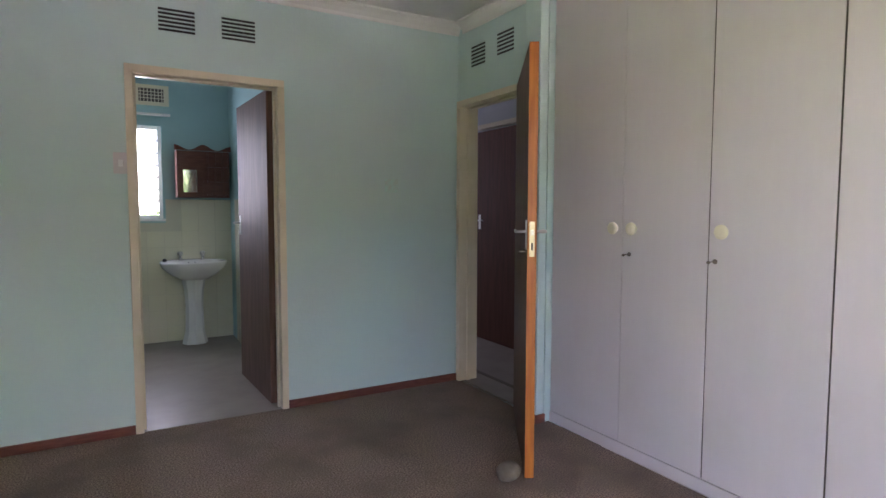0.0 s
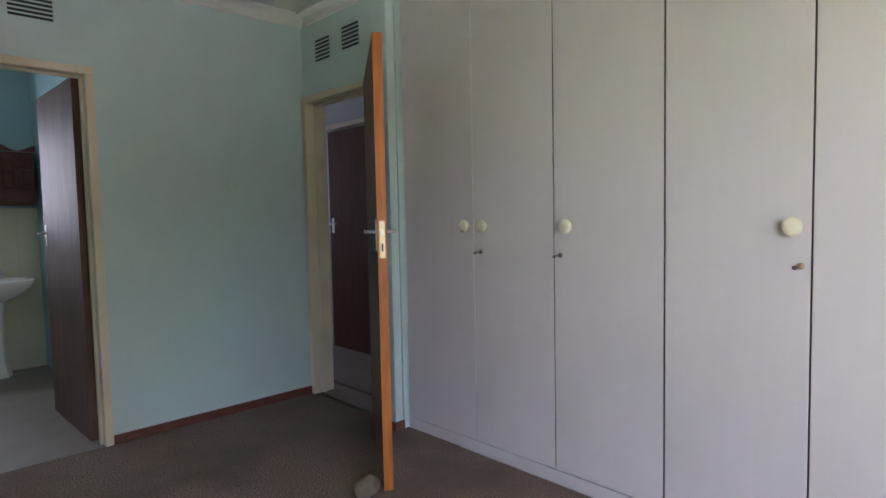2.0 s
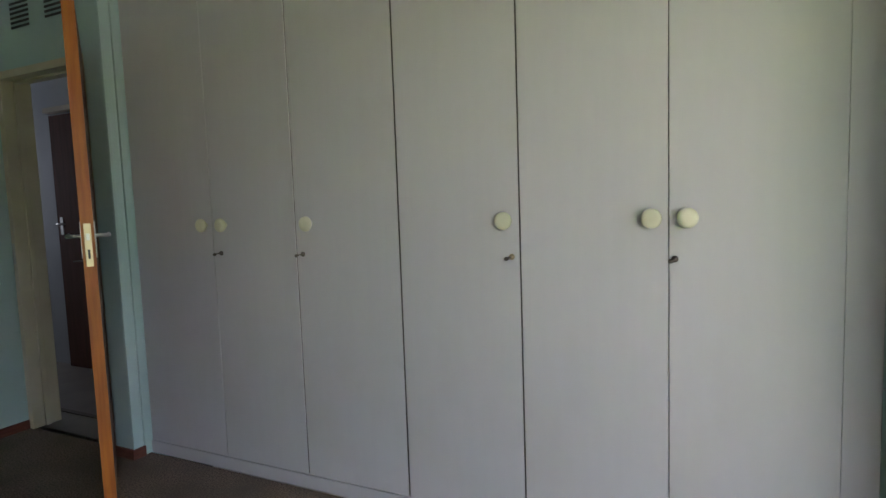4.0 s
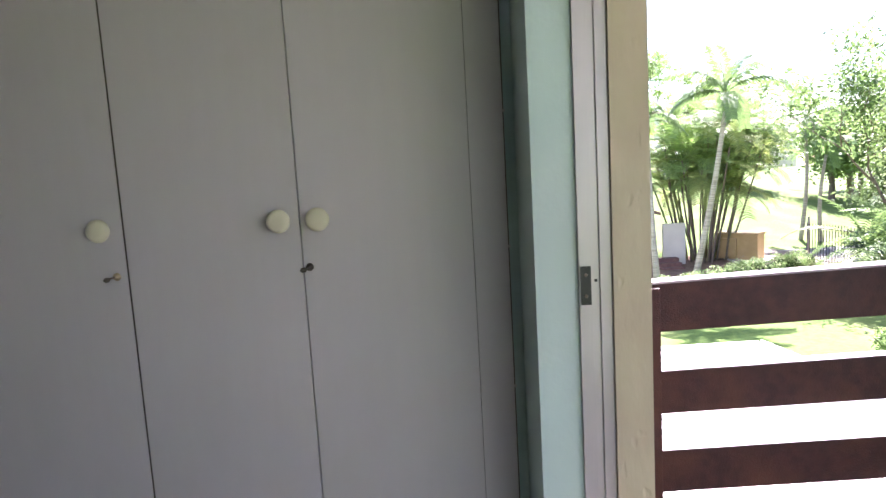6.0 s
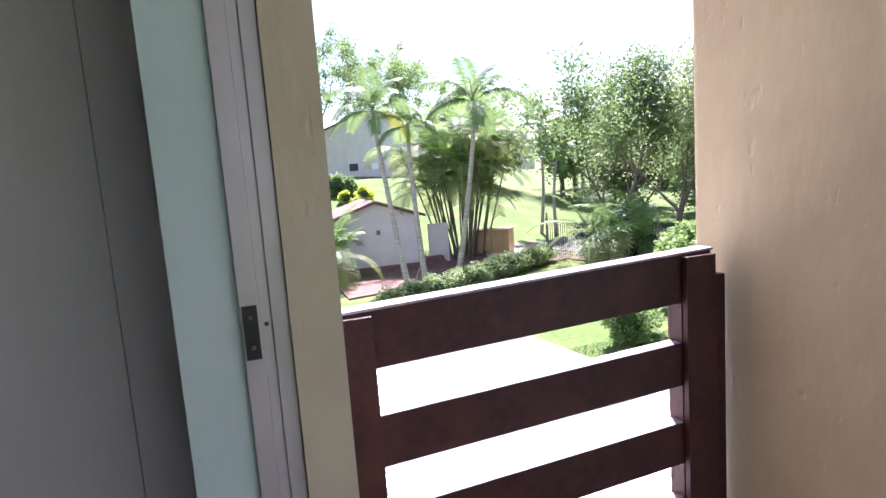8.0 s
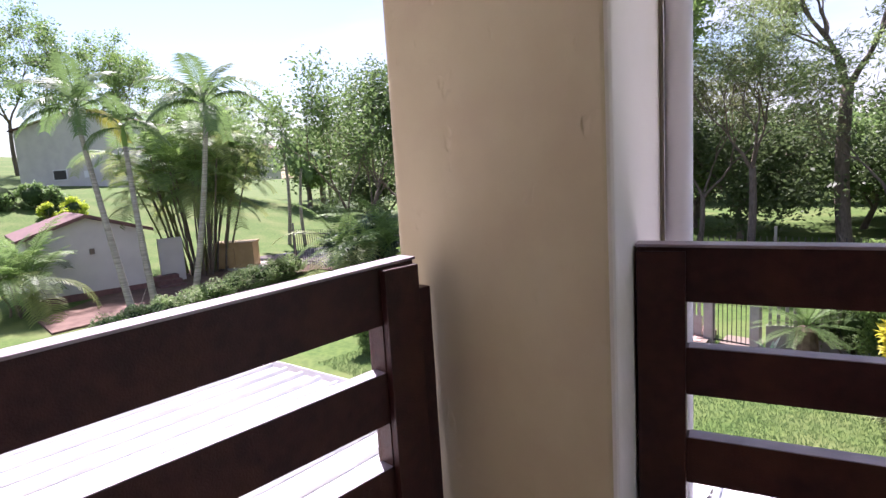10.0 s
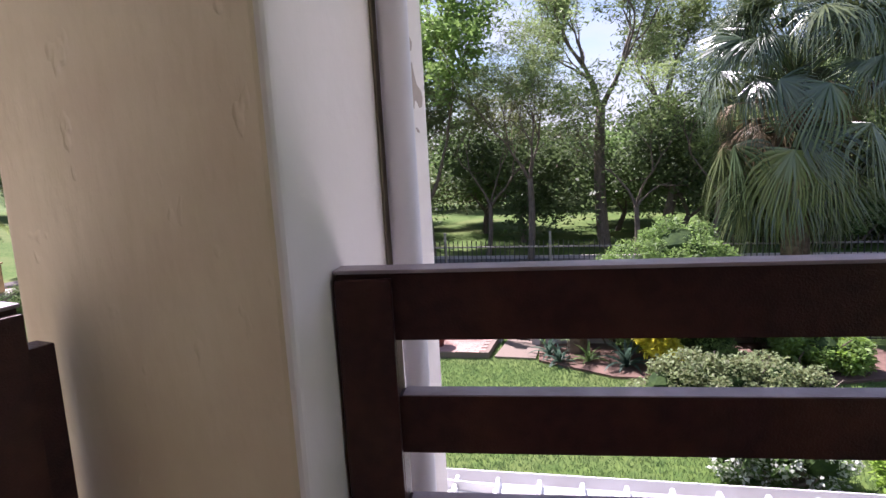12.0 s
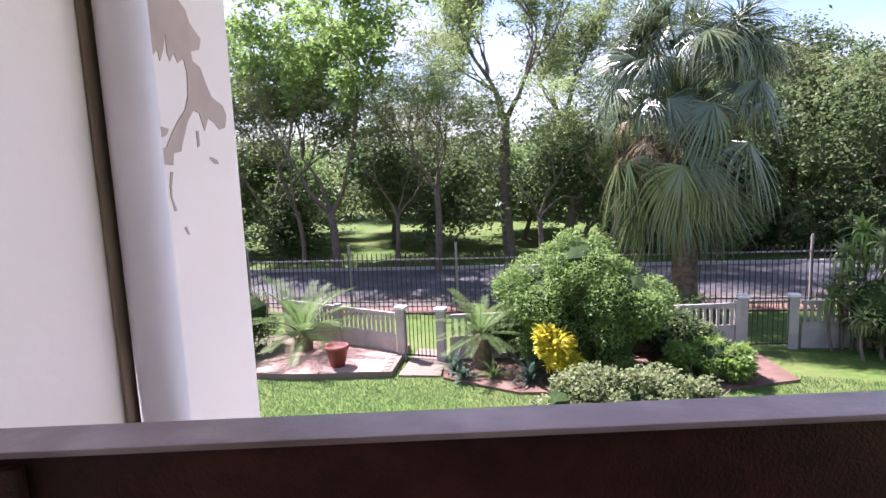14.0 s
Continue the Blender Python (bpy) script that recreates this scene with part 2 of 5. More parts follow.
def box(name, lo, hi, mat, parent=None, bevel=0.0, label="", m=None, **tags):
    bm = bmesh.new()
    add_box(bm, lo, hi, bevel, m)
    return part(name, bm, mat, parent, label, **tags)


def wall_with_holes(name, lo, hi, axis, holes, mat, label=""):
    """A wall as boxes round rectangular holes. axis: along which it runs (0 or 1); holes: (a0, a1, z0, z1)."""
    bm = bmesh.new()
    a0, a1 = lo[axis], hi[axis]
    cuts = sorted(holes)
    def seg(p, q, z0, z1):
        if q - p > 1e-4 and z1 - z0 > 1e-4:
            l, h = list(lo), list(hi)
            l[axis], h[axis], l[2], h[2] = p, q, z0, z1
            add_box(bm, l, h)
    pos = a0
    for (p, q, z0, z1) in cuts:
        seg(pos, p, lo[2], hi[2])
        seg(p, q, lo[2], z0)
        seg(p, q, z1, hi[2])
        pos = q
    seg(pos, a1, lo[2], hi[2])
    return part(name, bm, mat, None, label, kind="structure")


def lathe(bm, profile, seg=20, m=None):
    """Turned shape from (radius, z) pairs."""
    rings = []
    for r, z in profile:
        ring = [bm.verts.new((r * math.cos(2 * math.pi * k / seg), r * math.sin(2 * math.pi * k / seg), z)) for k in range(seg)]
        rings.append(ring)
    for a, b in zip(rings, rings[1:]):
        for k in range(seg):
            bm.faces.new((a[k], a[(k + 1) % seg], b[(k + 1) % seg], b[k]))
    bm.faces.new(rings[0][::-1])
    bm.faces.new(rings[-1])
    if m:
        bmesh.ops.transform(bm, matrix=m, verts=[v for ring in rings for v in ring])
    return bm


def tubes(paths, sides=7):
    """Verts and faces of tapered tubes. paths: lists of (point, radius)."""
    V, F = [], []
    for path in paths:
        base = len(V)
        n = len(path)
        for i, (p, r) in enumerate(path):
            p = Vector(p)
            d = (Vector(path[min(i + 1, n - 1)][0]) - Vector(path[max(i - 1, 0)][0]))
            d = d.normalized() if d.length > 1e-6 else Vector((0, 0, 1))
            u = d.cross(Vector((0.31, 0.87, 0.12))).normalized()
            w = d.cross(u)
            for k in range(sides):
                a = 2 * math.pi * k / sides
                V.append(p + (u * math.cos(a) + w * math.sin(a)) * r)
        for i in range(n - 1):
            for k in range(sides):
                a, b = base + i * sides + k, base + i * sides + (k + 1) % sides
                F.append((a, b, b + sides, a + sides))
        F.append(tuple(base + (n - 1) * sides + k for k in range(sides)))
    return V, F


def leaf_mesh(name, centers, size, width, rng, mat, parent=None, droop=0.0, label="", up=0.3, **tags):
    """Many small folded leaves as one mesh. centers: (n, 3) array."""
    n = len(centers)
    d = rng.normal(size=(n, 3))
    d[:, 2] = d[:, 2] * 0.6 - droop
    d /= np.linalg.norm(d, axis=1)[:, None]
    nr = rng.normal(size=(n, 3))
    nr[:, 2] = abs(nr[:, 2]) + up
    s = np.cross(d, nr)
    s /= np.linalg.norm(s, axis=1)[:, None]
    f = np.cross(s, d)
    L = (size * (0.6 + 0.8 * rng.random(n)))[:, None]
    W = L * width
    P = np.empty((n, 4, 3))
    P[:, 0] = centers
    P[:, 1] = centers + d * L * 0.45 + s * W * 0.5 + f * W * 0.15
    P[:, 2] = centers + d * L
    P[:, 3] = centers + d * L * 0.45 - s * W * 0.5 + f * W * 0.15
    return quads(name, P, mat, parent, label, **tags)


def quads(name, P, mat, parent=None, label="", **tags):
    n = len(P)
    me = bpy.data.meshes.new(name)
    me.vertices.add(4 * n)
    me.vertices.foreach_set("co", np.ascontiguousarray(P, dtype=np.float32).ravel())
    me.loops.add(4 * n)
    me.loops.foreach_set("vertex_index", np.arange(4 * n, dtype=np.int32))
    me.polygons.add(n)
    me.polygons.foreach_set("loop_start", np.arange(0, 4 * n, 4, dtype=np.int32))
    me.update(calc_edges=True)
    me.validate()
    me.materials.append(mat)
    ob = new(name, me)
    if parent:
        ob.parent = parent
    return tagged(ob, label, **tags)


def cloud(rng, clumps, n, squash=0.8, shell=0.55):
    """n points spread over clumps (center, radius), thicker near their skins."""
    c = np.array([k[0] for k in clumps], float)
    r = np.array([k[1] for k in clumps], float)
    w = r ** 2
    pick = rng.choice(len(clumps), n, p=w / w.sum())
    v = rng.normal(size=(n, 3))
    v /= np.linalg.norm(v, axis=1)[:, None]
    rad = (shell + (1 - shell) * rng.random(n)) * r[pick] * (0.85 + 0.3 * rng.random(n))
    v[:, 2] *= squash
    return c[pick] + v * rad[:, None]


# ---- levels and ground ----
GZ = -2.7


def rise(x, y):
    def ss(a, b, v):
        q = min(max((v - a) / (b - a), 0), 1)
        return q * q * (3 - 2 * q)
    u = x * 0.93 + y * 0.10
    w = ss(-34, -12, y)
    return GZ + (3.9 * ss(24, 46, u) + 6.0 * ss(46, 110, u)) * (0.25 + 0.75 * w) + 0.5 * ss(22, 45, -y) * 0


def ground_sheet():
    xs = np.concatenate([[-1200, -300, -90], np.arange(-40, 110, 2.0), [150, 300, 1200]])
    ys = np.concatenate([[-1200, -300, -120], np.arange(-90, 34, 2.0), [60, 150, 1200]])
    V = [(x, y, rise(x, y) - (0.03 if x < 60 else 0)) for y in ys for x in xs]
    nx = len(xs)
    F = [(j * nx + i, j * nx + i + 1, (j + 1) * nx + i + 1, (j + 1) * nx + i) for j in range(len(ys) - 1) for i in range(nx - 1)]
    obj("ground", V, F, M_GRASS, label="sunny green lawn with dry patches", kind="structure", smooth=True)


ground_sheet()

# ---- bedroom shell ----
XE, YN, CEIL = 2.72, 4.11, 2.61
YS, YO = 0.0, -0.27
box("floor", (-1.7, 0.0, -0.25), (2.72, 4.11, 0.0), M_CARPET, kind="structure", label="speckled brown carpet over the bedroom floor")
wall_with_holes("wall_north", (-1.7, YN, -0.25), (2.69, YN + 0.11, CEIL), 0, [(0.57, 1.393, 0.0, 2.052)], M_MINT, "pale mint painted wall round the bathroom doorway")
wall_with_holes("wall_east", (2.69, 3.10, -0.25), (2.82, YN + 0.11, CEIL), 1, [(3.33, 4.08, 0.0, 2.045)], M_MINT, "pale mint wall over the passage doorway")
box("wall_pier", (2.63, 3.105, 0), (2.688, 3.25, CEIL), M_MINT, bevel=0.012, kind="structure", label="mint pier beside the cupboards")
box("wall_west", (-1.81, -0.27, -0.25), (-1.7, YN + 0.11, CEIL), M_MINT, kind="structure")
box("wall_behind_cupboards", (3.33, -0.27, -0.25), (3.43, 3.10, CEIL), M_MINT, kind="structure")
wall_with_holes("wall_south_inner", (-1.7, -0.12, -0.25), (2.9, -0.026, CEIL), 0, [(-0.6, 2.414, 0.0, 2.15)], M_MINT, "mint wall round the sliding door opening")
wall_with_holes("wall_south_outer", (-2.2, YO, -2.7), (3.43, -0.19, CEIL), 0, [(-0.6, 2.40, 0.0, 2.15)], M_EXT, "cream rendered outer wall round the sliding door")
box("ceiling", (-1.8, -0.27, CEIL), (3.43, YN + 0.11, CEIL + 0.12), M_CEIL, kind="structure", label="white painted ceiling")


def cornice(name, a, b, inward):
    a, b, inward = Vector(a), Vector(b), Vector(inward)
    prof = [(0, -0.075), (0.012, -0.075), (0.016, -0.055), (0.035, -0.03), (0.055, -0.017), (0.075, -0.013), (0.075, 0), (0, 0)]
    V = [p + inward * o + Vector((0, 0, z)) for p in (a, b) for o, z in prof]
    n = len(prof)
    F = [(i, (i + 1) % n, n + (i + 1) % n, n + i) for i in range(n)] + [tuple(range(n)), tuple(range(2 * n - 1, n - 1, -1))]
    obj(name, V, F, M_CEIL, kind="structure", label="white moulded cornice")


cornice("cornice", (-1.7, YN, CEIL - 0.001), (2.69, YN, CEIL - 0.001), (0, -1, 0))
cornice("cornice", (2.69, YN - 0.076, CEIL - 0.001), (2.69, 3.25, CEIL - 0.001), (-1, 0, 0))
for lo, hi in (((-1.7, YN - 0.014, 0.0), (0.545, YN - 0.001, 0.052)), ((1.417, YN - 0.014, 0.0), (2.688, YN - 0.001, 0.052)),
               ((2.617, 3.092, 0.0), (2.629, 3.26, 0.052)), ((2.6295, 3.0915, 0.0), (2.688, 3.1035, 0.052))):
    box("baseboard", lo, hi, M_SKIRT, bevel=0.003, kind="structure", label="narrow red-brown timber skirting")


def door_frame(name, axis, a0, a1, top, w0, w1, label):
    """Pressed steel frame round an opening along the axis; w0, w1: its two faces across the wall."""
    f = thing(name, (0, 0, 0), label, "door frame")
    f["kind"] = "structure"
    def piece(nm, p, q, z0, z1, x0, x1, bev=0.004):
        lo, hi = ([p, x0, z0], [q, x1, z1]) if axis == 0 else ([x0, p, z0], [x1, q, z1])
        box(nm, lo, hi, M_FRAME, f, bevel=bev)
    m = (w0 + w1) / 2
    piece("jamb", a0 - 0.042, a0, 0.0, top, w0, w1)
    piece("jamb", a1, a1 + 0.042, 0.0, top, w0, w1)
    piece("frame_head", a0 - 0.042, a1 + 0.042, top, top + 0.042, w0, w1)
    piece("stop", a0, a0 + 0.014, 0.0, top - 0.001, m - 0.015, m + 0.015, 0.003)
    piece("stop", a1 - 0.014, a1, 0.0, top - 0.001, m - 0.015, m + 0.015, 0.003)
    piece("stop", a0, a1, top - 0.014, top, m - 0.015, m + 0.015, 0.003)
    return f


door_frame("door_frame_bathroom", 0, 0.588, 1.374, 2.032, YN - 0.016, YN + 0.125, "cream painted steel door frame of the bathroom")
door_frame("door_frame_passage", 1, 3.345, 4.062, 2.022, 2.674, 2.835, "cream painted steel door frame of the passage")


def wall_vent(at, along, w, h, slots):
    v = thing("wall_vent", at, "louvred air vent slots cut into the mint wall", "vent", "wall air vents")
    for k in range(slots):
        z = h / 2 - (k + 0.5) * h / slots
        lo, hi = ((-w / 2, -0.004, z - 0.006), (w / 2, 0.001, z + 0.006)) if along == 0 else ((-0.004, -w / 2, z - 0.006), (0.001, w / 2, z + 0.006))
        box("slot", lo, hi, M_BLACK, v, bevel=0.001)
        lo, hi = ((-w / 2 - .004, -0.008, z + 0.006), (w / 2 + .004, 0.0, z + 0.011)) if along == 0 else ((-0.008, -w / 2 - .004, z + 0.006), (0.0, w / 2 + .004, z + 0.011))
        box("louvre", lo, hi, M_MINT, v, bevel=0.0015)


wall_vent((0.818, YN, 2.341), 0, 0.19, 0.135, 6)
wall_vent((1.154, YN, 2.341), 0, 0.19, 0.135, 6)
wall_vent((2.69, 3.845, 2.345), 1, 0.165, 0.15, 6)
wall_vent((2.69, 3.53, 2.357), 1, 0.175, 0.15, 6)

sw = thing("light_switch", (0.516, YN, 1.53), "white plastic light switch on the mint wall", "switch")
box("plate", (-0.036, -0.01, -0.058), (0.036, -0.0005, 0.058), M_CUPB, sw, bevel=0.003)
box("rocker", (-0.012, -0.016, -0.02), (0.012, -0.0103, 0.02), M_CERAMIC, sw, bevel=0.002)
box("wall_patch", (2.10, YN - 0.0015, 1.395), (2.20, YN - 0.0002, 1.49), material("paint_patch", (0.53, 0.62, 0.56), 0.6, (0.50, 0.70, 0.64), 30), label="faint pinkish patch on the mint wall", category="paint patch")


def handle_set(parent, x, y, z, direction, side=1):
    """Lever handle with its plate on a door face (the face's normal is side * y of the leaf)."""
    bm = bmesh.new()
    add_box(bm, (x - 0.018, y, z - 0.085), (x + 0.018, y + side * 0.004, z + 0.055), 0.0015) if side > 0 else add_box(bm, (x - 0.018, y - 0.004, z - 0.085), (x + 0.018, y, z + 0.055), 0.0015)
    part("handle_plate", bm, M_STEEL, parent)
    V, F = tubes([[((x, y, z), 0.008), ((x, y + side * 0.04, z), 0.008), ((x + direction * 0.015, y + side * 0.048, z), 0.008), ((x + direction * 0.11, y + side * 0.046, z + 0.002), 0.006)]], 8)
    obj("lever", V, F, M_STEEL, parent, smooth=True)


def door_leaf(name, hinge, angle, width, mat, edge_mat, label, handles=True, height=2.03):
    """A hinged leaf: its own x runs from the hinge to the free edge."""
    d = thing(name, (hinge[0], hinge[1], 0.006), label, "door", rz=angle)
    box("leaf", (0.0, -0.021, 0), (width - 0.004, 0.021, height), mat, d, bevel=0.002)
    box("lipping", (width - 0.0035, -0.0215, 0.001), (width, 0.0215, height), edge_mat, d, bevel=0.001, label="varnished lipping on the leaf's edge")
    if handles:
        handle_set(d, width - 0.055, 0.0213, 1.17, -1, 1)
        handle_set(d, width - 0.055, -0.0213, 1.17, -1, -1)
        box("lock_plate", (width + 0.0002, -0.012, 1.055), (width + 0.002, 0.012, 1.218), M_BRASS, d, bevel=0.001)
        box("latch", (width + 0.0022, -0.006, 1.155), (width + 0.012, 0.006, 1.18), M_STEEL, d, bevel=0.002)
        box("keyhole", (width + 0.0022, -0.004, 1.085), (width + 0.0035, 0.004, 1.12), M_BLACK, d)
    return d


def heading(a, b):
    return math.degrees(math.atan2(b[1] - a[1], b[0] - a[0]))


L_H, L_F = (2.66, 3.335), (2.137, 2.553)
leaf = door_leaf("passage_door", L_H, heading(L_H, L_F), math.dist(L_H, L_F), M_DOORBROWN, M_DOOREDGE, "open dark brown door with an orange varnished edge, over brown carpet")
door_leaf("bathroom_door", (1.355, 4.232), heading((1.355, 4.232), (1.325, 5.04)), 0.805, M_DOORBROWN, M_DOORBROWN, "open dark brown varnished bathroom door")

st = bmesh.new()
bmesh.ops.create_icosphere(st, subdivisions=3, radius=1.0)
for v in st.verts:
    v.co = Vector((v.co.x * 0.075, v.co.y * 0.055, v.co.z * 0.042)) * (1 + 0.06 * noise.noise(v.co * 1.7))
part("door_stop_stone", st, material("grey_stone", (0.15, 0.115, 0.08), 0.8, (0.20, 0.16, 0.12), 20, bump=0.3), None, "smooth brown pebble on the carpet against the open door", smooth=True, category="stone").matrix_basis = pose(2.05, 2.60, 0.042, 0, 0, 30)

V, F = tubes([[((math.dist(L_H, L_F) - 0.055, -0.022, 1.075), 0.003), ((math.dist(L_H, L_F) - 0.055, -0.055, 1.075), 0.003)]], 6)
obj("key", V, F, M_DARKSTEEL, leaf)

# strike plate on the passage frame
box("strike_plate", (2.6715, 4.075, 0.98), (2.6738, 4.098, 1.10), M_STEEL, label="steel strike plate on the cream door frame", category="lock strike")

# ---- built-in cupboards ----
CF = 2.722
SEAMS = [3.085, 2.550, 2.060, 1.548, 1.057, 0.566, 0.098]
box("cupboard_carcass", (2.742, 0.002, 0.0), (3.32, 3.095, 2.606), M_GAP, label="dark inside of the built-in cupboards", category="cupboard carcass")
box("cupboard_plinth", (CF + 0.004, 0.099, 0.0), (2.741, 3.098, 0.062), M_CUPB, bevel=0.002, label="white plinth under the cupboard doors", category="plinth")
box("cupboard_filler", (CF + 0.002, 0.006, 0.0), (2.741, 0.0985, 2.6), M_CUPB, bevel=0.002, label="white filler strip beside the cupboard doors", category="filler panel")
DOOR_GAP = [0.002, 0.0025, 0.004, 0.0045, 0.002, 0.002]
for i in range(6):
    y1, y0 = SEAMS[i], SEAMS[i + 1]
    g0 = 0.0032 if i in (1, 2, 3) else 0.0018
    g1 = 0.0032 if i in (2, 3, 4) else 0.0018
    g0 = 0.0048 if i == 2 else g0
    d = thing("cupboard_leaf", (CF, y0, 0.07), "tall white laminate cupboard door", "wardrobe door", "built-in cupboard doors")
    box("panel", (0.0, g0, 0.0), (0.018, y1 - y0 - g1, 2.53), M_CUPB, d, bevel=0.002)
    # dark strip on the door's edge paints the seam's shade
    if i in (1, 2, 3):
        box("gap_shade_strip", (0.0035, g0 - 0.0006, 0.004), (0.0175, g0 - 0.0001, 2.526), M_GAP, d, label="dark strip that paints in the shade of the door gap")
    ky = {0: 2.59, 1: 2.468, 2: 1.981, 3: 1.108, 4: 0.615, 5: 0.51}[i]
    bm = bmesh.new()
    lathe(bm, [(0.012, 0), (0.012, 0.012), (0.026, 0.018), (0.032, 0.028), (0.031, 0.036), (0.022, 0.041), (0.012, 0.042), (0.002, 0.042)], 24, Matrix.Translation((0, ky - y0, 1.115)) @ Matrix.Rotation(radians(-90), 4, "Y"))
    part("knob", bm, M_KNOB, d, smooth=True)
    kk = {1: 2.502, 2: 2.025, 3: 1.088, 5: 0.548}.get(i)
    if kk:
        bm = bmesh.new()
        lathe(bm, [(0.011, 0), (0.011, 0.003), (0.006, 0.004), (0.006, 0.012), (0.001, 0.012)], 14, Matrix.Translation((0, kk - y0, 0.985)) @ Matrix.Rotation(radians(-90), 4, "Y"))
        lk = part("lock", bm, M_BRASS if i == 3 else M_DARKSTEEL, d, smooth=True)
        if kk:
            V, F = tubes([[((-0.012, kk - y0, 0.985), 0.0025), ((-0.03, kk - y0, 0.985), 0.0025)], [((-0.03, kk - y0, 0.985), 0.002), ((-0.033, kk - y0 + 0.006, 0.985 - 0.003), 0.007), ((-0.034, kk - y0 + 0.013, 0.985 - 0.004), 0.007), ((-0.035, kk - y0 + 0.018, 0.985 - 0.005), 0.002)]], 8)
            obj("key", V, F, M_DARKSTEEL, d, smooth=True)

box("wall_return", (2.7425, -0.0255, -0.01), (2.9, 0.0015, 2.608), M_MINT, kind="structure")

# ---- sliding door frame ----
sf = thing("sliding_door_frame", (0, 0, 0), "light grey aluminium frame of the open sliding door", "door frame")
sf["kind"] = "structure"
JX = 2.404
box("jamb", (JX, -0.146, 0.0), (2.45, -0.118, 2.15), M_ALU, sf, bevel=0.001)
box("jamb_channel", (JX + 0.008, -0.163, 0.0), (2.45, -0.1465, 2.15), M_ALU, sf, bevel=0.001, label="grey aluminium channel")
box("jamb_fin", (JX + 0.004, -0.189, 0.0), (2.45, -0.1635, 2.15), M_ALU, sf, bevel=0.002)
box("head", (-0.6, -0.189, 2.10), (JX - 0.001, -0.118, 2.149), M_ALU, sf, bevel=0.001)
box("track", (-0.6, -0.189, 0.001), (JX - 0.001, -0.118, 0.02), M_ALU, sf, bevel=0.001)
box("strike", (JX - 0.003, -0.143, 0.984), (JX - 0.0005, -0.121, 1.068), M_BLACK, sf, label="black plastic strike")
for zz in (1.003, 1.049):
    bm = bmesh.new()
    lathe(bm, [(0.004, 0), (0.003, 0.002), (0.001, 0.0022)], 10, Matrix.Translation((JX - 0.003, -0.132, zz)) @ Matrix.Rotation(radians(-90), 4, "Y"))
    part("screw", bm, M_DARKSTEEL, sf)
box("screw_dot", (JX + 0.006, -0.158, 1.032), (JX + 0.0078, -0.152, 1.038), M_BLACK, sf)
for zz in (0.31, 0.69, 1.08, 1.44, 1.82):
    box("screw_head", (2.727, -0.0005, zz), (2.731, 0.0055, zz + 0.006), M_STEEL, label="small steel screw in the cupboard's edge", category="screw")

# ---- bathroom ----
BY, BX = 6.55, 1.51
box("bathroom_floor", (-0.9, YN, -0.25), (BX, BY, 0.002), M_VINYL, kind="structure", label="beige vinyl floor")
wall_with_holes("bathroom_wall_north", (-0.9, BY, -0.25), (BX + 0.11, BY + 0.2, 2.55), 0, [(0.42, 0.90, 1.19, 2.06)], M_BATH_BLUE, "turquoise painted bathroom wall")
box("bathroom_wall_east", (BX, YN + 0.11, -0.25), (BX + 0.11, BY, 2.55), M_BATH_BLUE, kind="structure")
box("bathroom_wall_west", (-1.0, YN + 0.11, -0.25), (-0.9, BY + 0.2, 2.55), M_BATH_BLUE, kind="structure")
box("bathroom_ceiling", (-1.0, YN + 0.11, 2.55), (BX + 0.11, BY + 0.2, 2.65), M_CEIL, kind="structure")


def tile_panel(name, u0, u1, z1, to_world, hole=None):
    """Wall tiles, 15 cm, on a grout bed."""
    w = thing(name, (0, 0, 0), "cream square wall tiles", "wall tiles")
    w["kind"] = "structure"
    P = [(u0, 0, 0), (u1, 0, 0), (u1, 0, z1), (u0, 0, z1)]
    for a0, a1, c0, c1 in ([(u0, u1, 0, z1)] if not hole else [(u0, hole[0], 0, z1), (hole[0], hole[1], 0, hole[2]), (hole[1], u1, 0, z1)]):
        bk = box("grout", (a0, -0.0035, c0), (a1, -0.0002, c1), M_GROUT, w)
        bk.matrix_basis = to_world
    s, g = 0.1525, 0.0012
    me = None
    nz = int(round(z1 / s))
    nu = int((u1 - u0) / s)
    for i in range(nu):
        for k in range(nz):
            a, z = u1 - (i + 1) * s, z1 - (k + 1) * s
            if hole and a + s > hole[0] and a < hole[1] and z + s > hole[2]:
                continue
            if z < -0.01:
                continue
            if me is None:
                b = bmesh.new()
                add_box(b, (g, -0.007, g), (s - g, 0, s - g), 0.0012)
                me = bpy.data.meshes.new("tile")
                b.to_mesh(me)
                b.free()
                me.materials.append(M_TILE)
            t = new("tile", me)
            t.parent = w
            t.matrix_basis = to_world @ Matrix.Translation((a, 0, z))
    return w


tile_panel("wall_tiles_north", -0.6, BX, 1.3725, Matrix.Translation((0, BY - 0.0005, 0)), (0.40, 0.92, 1.15))
tile_panel("wall_tiles_east", -2.2, -0.1, 1.3725, Matrix.Translation((BX - 0.0005, YN + 0.01, 0)) @ Matrix.Rotation(radians(-90), 4, "Z"))
box("outer_wall_edge", (0.20, BY + 0.23, 0.9), (0.57, BY + 0.36, 2.4), material("brown_outer_brick", (0.07, 0.05, 0.04), 0.85, (0.045, 0.033, 0.027), 14), kind="structure", label="brown outer wall beside the louvre window")
bw = thing("bathroom_window", (0, 0, 0), "white framed louvre window with frosted panes", "window")
bw["kind"] = "structure"
M_FROST = material("louvre_glass", (0.80, 0.84, 0.82), 0.04)
M_FROST.node_tree.nodes["Principled BSDF"].inputs["Transmission Weight"].default_value = 1.0
